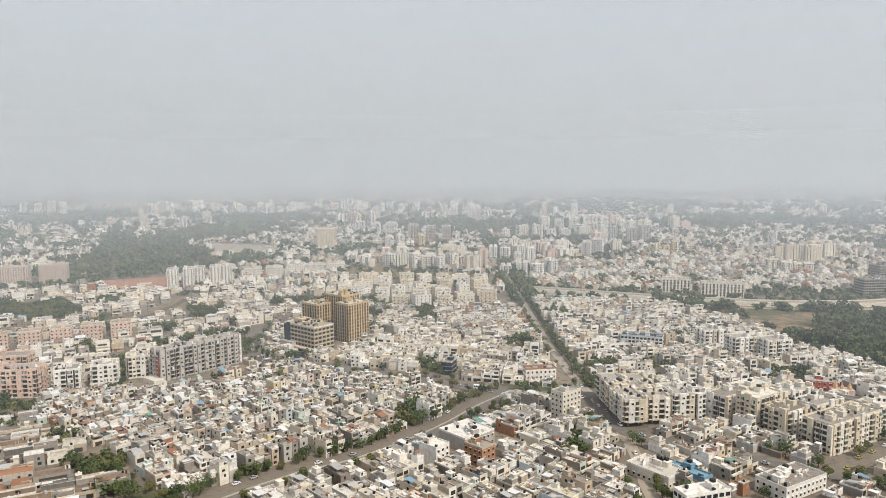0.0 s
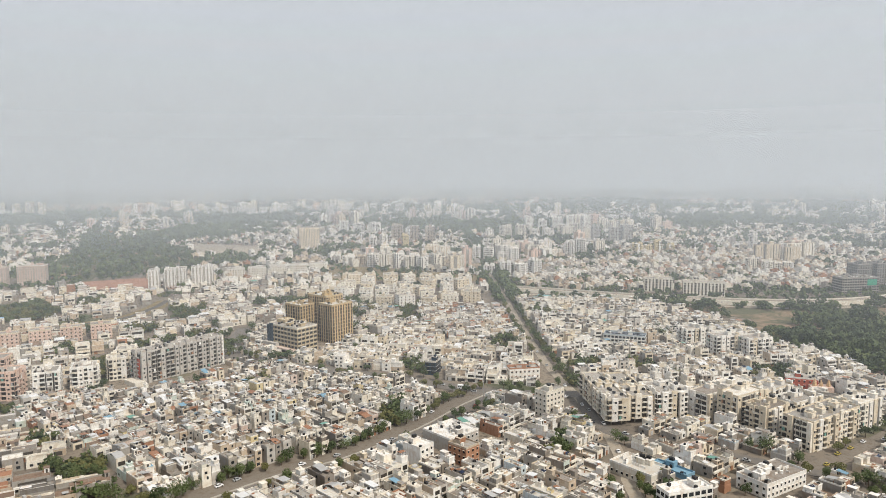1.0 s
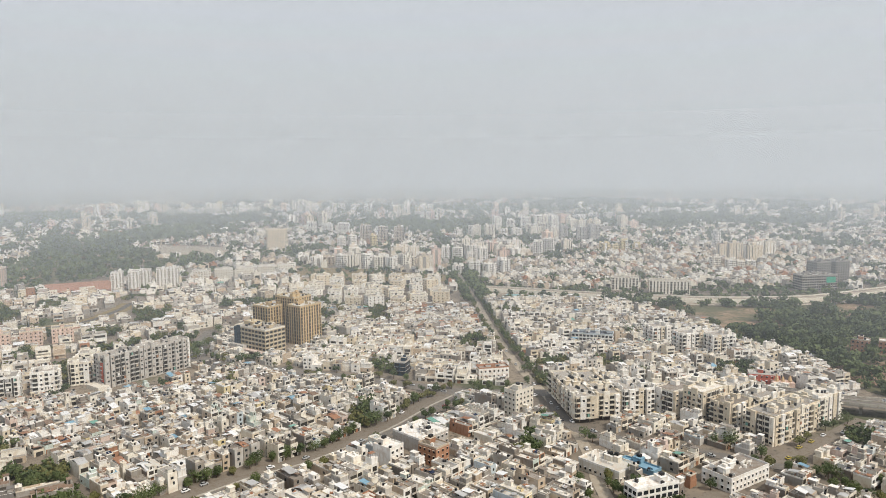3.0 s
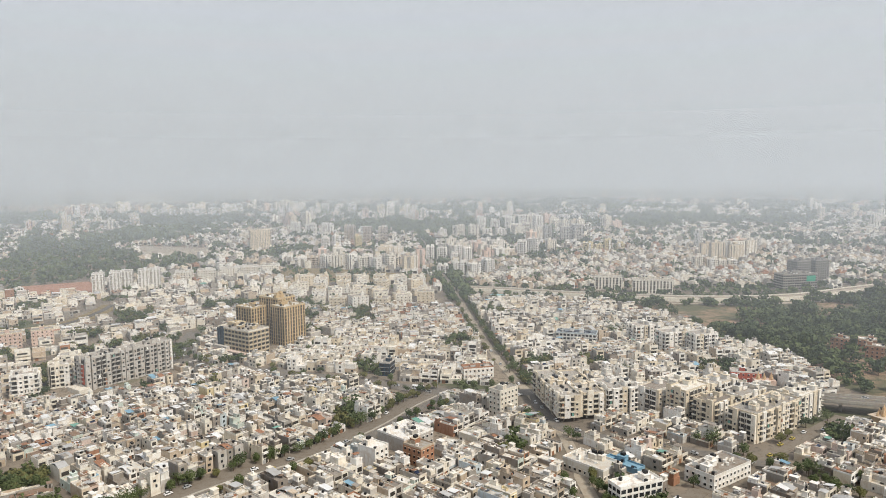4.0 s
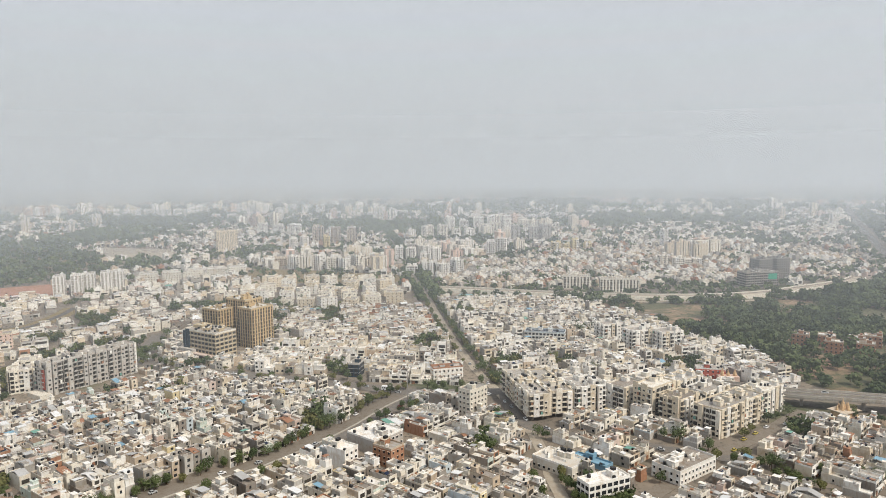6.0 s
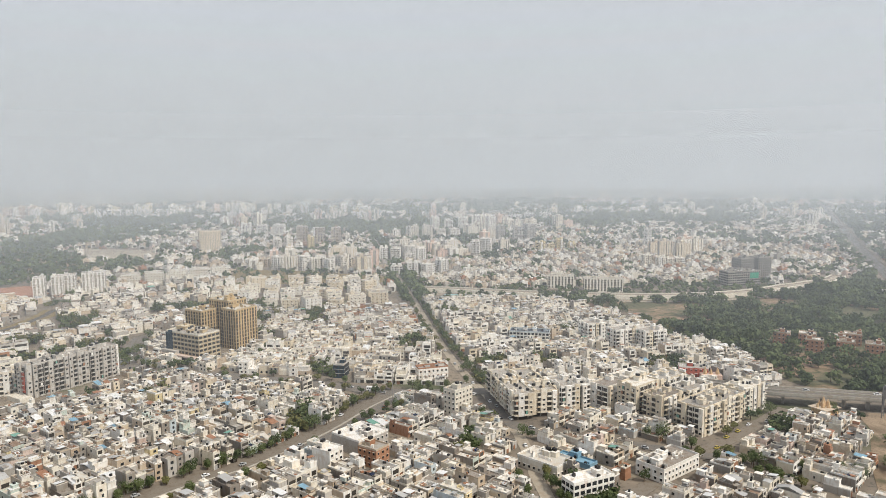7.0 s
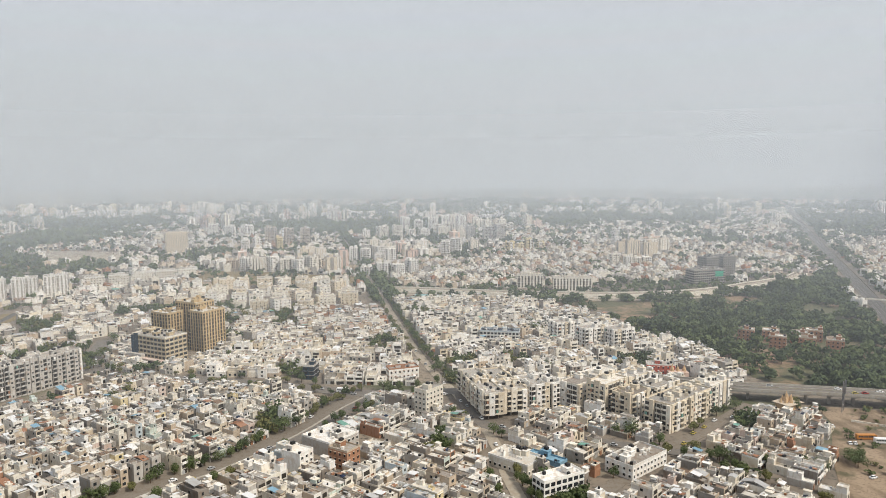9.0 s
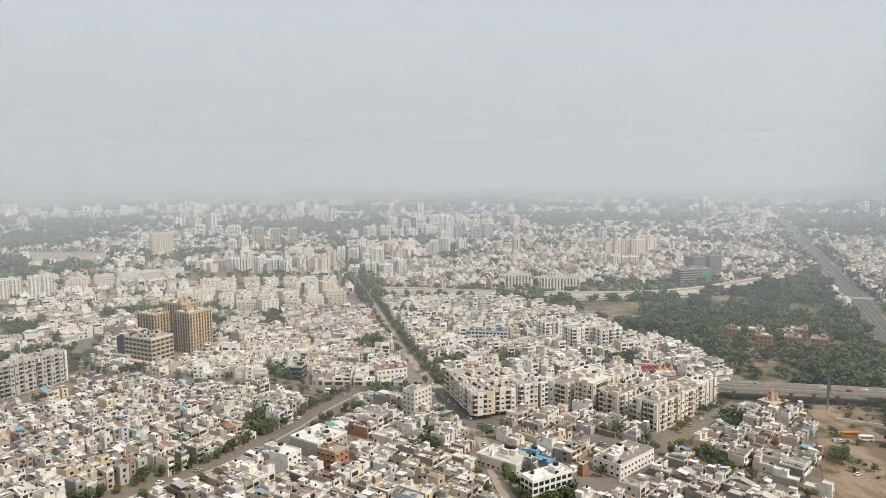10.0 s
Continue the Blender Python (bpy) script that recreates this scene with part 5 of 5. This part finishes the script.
def strip_part(name, line, width, z, mat, thick, shift, parent, label=""):
    ob = new(name, ribbon(name, line, width, z, mat, thick, shift))
    ob.parent = parent
    return tagged(ob, label) if label else ob


strip_part("deck", FLY, 14.5, DECK, "bare_concrete", 1.3, 0, flyover)
strip_part("roadway", FLY, 13.0, DECK + 0.08, "asphalt", 0.076, 0, flyover, "grey asphalt roadway")
strip_part("median_barrier", FLY, 0.5, DECK + 0.9, "kerb_stone", 0.81, 0, flyover)
for shift in (7.1, -7.1):
    strip_part("side_wall", FLY, 0.35, DECK + 1.0, "kerb_stone", 1.5, shift, flyover, "pale painted side wall")
run = 0.0
for i in range(1, len(FLY)):
    run += np.linalg.norm(FLY[i] - FLY[i - 1])
    if run > 12 and FLY[i][0] > 262:
        run = 0.0
        a = math.atan2(*(FLY[i] - FLY[i - 1])[::-1])
        part("pier", [(FLY[i][0], FLY[i][1], 0, 1.6, 2.4, DECK[i] - 2.2, a, "bare_concrete"), (FLY[i][0], FLY[i][1], DECK[i] - 2.3, 1.8, 11, 1.0, a, "bare_concrete")], flyover)

tagged(new("railway_bed", ribbon("railway_bed", RAIL, 14, 0.45, "ballast", 0.4)), "grey ballast railway bed", "railway", kind="structure")
for k in range(3):
    for g in (-0.85, 0.85):
        tagged(new("rail", ribbon("rail", RAIL, 0.22, 0.66, "steel_rail", 0.2, -4.6 + k * 4.6 + g)), "worn steel rail", "rail", kind="structure")
for shift, w in ((9.0, 1.6), (-8.0, 1.0)):
    tagged(new("railway_path", ribbon("railway_path", RAIL, w, 0.9, "lane_dust", 0.9, shift)), "pale concrete path beside the tracks", "path", kind="structure")
plat = smooth_line([(646, 762), (572, 652), (528, 584)], 40)
tagged(new("platform", ribbon("platform", plat, 5, 1.3, "kerb_stone", 1.3)), "pale concrete railway platform", "platform", kind="structure")
bridge = thing("footbridge", 594, 640, deg(-36), "pale concrete footbridge over the tracks", "bridge")
part("deck", [(0, 0, 6.0, 34, 3.2, 0.6, 0, "kerb_stone")], bridge)
for s in (-1, 1):
    part("side_wall", [(0, s * 1.5, 6.6, 34, 0.2, 1.2, 0, "ivory_paint")], bridge)
    part("pier", [(s * 15, 0, 0, 1.4, 2.4, 6.0, 0, "kerb_stone")], bridge)

# ---- temple ----
temple = thing("temple", 292, 374, deg(20), "small sandstone temple with clustered spires on a flat roof", "temple")
part("plinth", [(0, 0, 0, 15, 12, 0.8, 0, "sandstone")], temple)
part("hall", [(0, 0, 0.8, 12, 9, 3.4, 0, "sandstone")], temple)
part("roof", [(0, 0, 4.2, 15, 12, 0.35, 0, "beige_paint")], temple, "flat tan roof slab")


def spire(x, y, z, r, h, parent):
    bm = bmesh.new()
    prev = None
    for k in range(9):
        f = k / 8
        rr = r * (1 - f ** 1.7) * (1.0 if k % 2 else 0.9) + 0.05
        loop = [bm.verts.new((x + rr * math.cos(a) * (1 if i % 2 else 0.86), y + rr * math.sin(a) * (1 if i % 2 else 0.86), z + h * f)) for i, a in enumerate(np.arange(12) * math.pi / 6)]
        if prev:
            for i in range(12):
                bm.faces.new((prev[i], prev[(i + 1) % 12], loop[(i + 1) % 12], loop[i]))
        prev = loop
    bm.faces.new(prev)
    bmesh.ops.create_uvsphere(bm, u_segments=8, v_segments=6, radius=r * 0.16, matrix=Matrix.Translation((x, y, z + h + r * 0.08)))
    me = bpy.data.meshes.new("spire")
    bm.to_mesh(me)
    bm.free()
    me.materials.append(MATS["sandstone"])
    ob = new("spire", me)
    ob.parent = parent


for x, y, r, h in ((0, 1, 1.9, 6.0), (-2.6, -0.5, 1.3, 4.0), (2.6, -0.5, 1.3, 4.0), (0, -2.4, 1.2, 3.4), (-4.6, 1.6, 1.0, 2.8), (4.6, 1.6, 1.0, 2.8), (0, 3.6, 1.0, 3.0)):
    spire(x, y, 4.55, r, h, temple)
shrine = thing("shrine", 262, 452, deg(-15), "small pink sandstone shrine with low spires", "temple")
part("hall", [(0, 0, 0, 14, 8, 3.6, 0, "salmon_paint")], shrine)
for x, r, h in ((-4, 1.6, 5), (0, 1.3, 4), (4.5, 1.5, 4.6)):
    spire(x, 0, 3.6, r, h, shrine)

# ---- billboard and mast ----
board = thing("billboard", 321, 362, deg(38), "tall dark steel billboard on two posts beside the flyover", "billboard")
for s in (-1, 1):
    block("post", board, (s * 2.2, 0, 0, 0.5, 0.5, 19.5, 0, "steel_rail"))
    block("panel", board, (s * 2.3, -0.35, 9.5 + s, 4.2, 0.2, 8.5, 0, "car_dark"), "dark weathered board seen edge on")
    block("brace", board, (0, 0, 8.0 + 4 * s, 4.6, 0.2, 0.3, 0, "steel_rail"))
mast = thing("lamp_mast", 36, 446, 0, "tall thin grey lamp mast at the crossing", "lamp")
block("pole", mast, (0, 0, 0, 0.45, 0.45, 21, 0, "steel_rail"))
block("lamp_ring", mast, (0, 0, 20.4, 2.2, 2.2, 0.5, 0.4, "kerb_stone"))


# ---- vehicles ----
def wheel_mesh(r, w):
    bm = bmesh.new()
    bmesh.ops.create_cone(bm, cap_ends=True, segments=12, radius1=r, radius2=r, depth=w, matrix=Matrix.Rotation(math.pi / 2, 4, "X"))
    me = bpy.data.meshes.new("wheel")
    bm.to_mesh(me)
    bm.free()
    me.materials.append(MATS["tyre_rubber"])
    return me


WHEEL, BIG_WHEEL = wheel_mesh(0.32, 0.22), wheel_mesh(0.5, 0.3)


def shell(name, parent, prof, width, mat, inset=0.0, z=0.0):
    """A body from a side profile of (x, z) points, narrower at the top."""
    top = max(p[1] for p in prof)
    v = []
    for s in (-1, 1):
        for x, h in prof:
            v.append((x, s * (width / 2 - inset * h / top), z + h))
    k = len(prof)
    bm = bmesh.new()
    vs = [bm.verts.new(p) for p in v]
    bm.faces.new(vs[:k][::-1])
    bm.faces.new(vs[k:])
    for i in range(k):
        j = (i + 1) % k
        bm.faces.new((vs[i], vs[j], vs[k + j], vs[k + i]))
    bmesh.ops.recalc_face_normals(bm, faces=bm.faces[:])
    me = bpy.data.meshes.new(name)
    bm.to_mesh(me)
    bm.free()
    me.materials.append(MATS[mat])
    ob = new(name, me)
    ob.parent = parent
    return ob


def car(mat, label, group="parked and passing cars"):
    ob = thing("car", 0, 0, 0, label, "car", group)
    shell("body", ob, [(-1.95, 0.3), (1.95, 0.3), (2.0, 0.7), (1.1, 0.95), (-1.7, 1.0), (-2.0, 0.85)], 1.7, mat, 0.05)
    shell("cabin", ob, [(-1.6, 0.97), (0.9, 0.93), (0.35, 1.45), (-1.2, 1.48)], 1.6, "window_dark", 0.2)
    block("car_roof", ob, (-0.42, 0, 1.47, 1.45, 1.2, 0.05, 0, mat))
    for x in (-1.25, 1.25):
        for y in (-0.78, 0.78):
            w = new("wheel", WHEEL)
            w.parent = ob
            w.location = (x, y, 0.32)
    return ob


def bus(x, y, turn, length, mat, label):
    ob = thing("bus", x, y, turn, label, "bus", z=0.22)
    h = length / 2
    shell("body", ob, [(-h, 0.5), (h, 0.5), (h + 0.1, 1.6), (h - 0.15, 3.0), (-h + 0.1, 3.05), (-h, 2.8)], 2.5, mat, 0.08)
    n = int(length / 1.4)
    for s in (-1, 1):
        for i in range(n):
            block("window", ob, ((i + 0.5) * length * 0.9 / n - length * 0.45, s * 1.22, 1.6, 1.05, 0.1, 0.85, 0, "window_dark"))
    block("windscreen", ob, (h + 0.02, 0, 1.5, 0.1, 2.1, 1.1, 0, "window_dark"))
    for xx in (-h * 0.6, h * 0.65):
        for yy in (-1.1, 1.1):
            w = new("wheel", BIG_WHEEL)
            w.parent = ob
            w.location = (xx, yy, 0.5)
    return ob


bus(300, 320.5, deg(-14), 10.5, "bus_orange", "faded orange bus parked on the sandy yard")
bus(304, 314, deg(-18), 7.5, "car_white", "white minibus parked on the sandy yard")
bus(24, 466, deg(-22), 8, "car_white", "white bus on the cross road")
CARS = [car("car_white", "small white car on the road"), car("car_silver", "silver grey car on the road"), car("car_dark", "dark car on the road"), car("car_red", "dull red car on the road"), car("taxi_yellow", "small yellow taxi on the road")]
stands = [(0, -48, 345, 42, 0.3), (1, 61, 451, -8, 0.25), (2, 70, 450, -8, 0.25), (3, 340, 366, -27, 8.5), (4, -56, 346, 42, 0.3),
          (0, 100, 356, 88, 0.3), (0, 101, 349, 88, 0.3), (1, 99, 340, 92, 0.3), (2, 98, 334, 92, 0.3), (0, -1, 386, 45, 0.3), (0, 330, 377, -27, 8.5), (0, 351, 366, -27, 8.5), (1, 293, 393, -27, 8.2),
          (0, 287, 317, 60, 0.22), (0, 289.5, 316, 60, 0.22), (0, 266, 278, 10, 0.22), (0, 90, 446, 40, 0.3), (2, 86, 449, 10, 0.3), (0, 97, 430, 88, 0.3), (1, 99, 420, 90, 0.3), (2, 97, 400, 90, 0.3), (0, 115, 302, 20, 0.05), (0, 112, 299, 20, 0.05),
          (0, 296, 341, 70, 0.22), (1, 10, 476, -30, 0.25), (0, 46, 457, -10, 0.25), (2, -30, 498, -28, 0.25), (0, -85, 521, -22, 0.25), (1, -20, 377, 44, 0.3), (2, -70, 330, 42, 0.3), (0, 94, 470, 95, 0.22), (1, 90, 520, 92, 0.22), (0, 89, 560, 91, 0.22)]
rng = random.Random(55)
for line, sides, n, z in ((R1, (-5.5, 4.5, 8.5, -8.6), 26, 0.3), (R3, (-3.5, 3.5, 6), 22, 0.25), (R5, (-3, 3), 10, 0.3), (R6, (-2.6, 2.6), 16, 0.2), (FLY, (-3.5, 3.5), 7, 8.4)):
    for _ in range(n):
        i = rng.randrange(2, len(line) - 2)
        p, d = line[i], line[i + 1] - line[i - 1]
        d = d / np.linalg.norm(d)
        s = rng.choice(sides)
        x, y = p[0] - d[1] * s, p[1] + d[0] * s
        if line is FLY and x < 300 or math.hypot(x, y) > 700:
            continue
        if all((x - q[1]) ** 2 + (y - q[2]) ** 2 > 30 for q in stands):
            stands.append((rng.choice([0, 0, 0, 1, 1, 2, 2, 3, 4]), x, y, math.degrees(math.atan2(d[1], d[0])), z if line is not FLY else DECK[i] + 0.09))
used = set()
for k, x, y, a, z in stands:
    m = pose(x, y, z, 0, 0, a)
    if k not in used:
        used.add(k)
        CARS[k].matrix_basis = m
    else:
        copy_thing(CARS[k], m)

# ---- sandy yard: boundary wall, spoil heaps, slabs ----
tagged(new("yard_wall", ribbon("yard_wall", smooth_line([(313, 346), (330, 330), (352, 305), (380, 270)]), 0.5, 1.3, "ivory_paint", 1.2)), "low pale boundary wall of the sandy yard", "wall", kind="structure")
for x, y, w, d, h in ((322, 338, 7, 4, 0.8), (330, 336, 5, 4, 0.7), (336, 322, 9, 5, 1.2), (345, 315, 8, 6, 1.5), (318, 330, 4, 3, 0.5)):
    bm = bmesh.new()
    bmesh.ops.create_icosphere(bm, subdivisions=3, radius=1)
    for v in bm.verts:
        v.co *= 1 + 0.28 * noise.noise(v.co * 2 + Vector((x, y, 0)))
        v.co = Vector((v.co.x * w / 2, v.co.y * d / 2, max(v.co.z, -0.1) * h))
    me = bpy.data.meshes.new("spoil_heap")
    bm.to_mesh(me)
    bm.free()
    me.materials.append(MATS["bare_earth"])
    ob = new("spoil_heap", me)
    ob.location = (x, y, 0.25)
    tagged(ob, "low heap of brown soil on the yard", "heap", "spoil heaps")
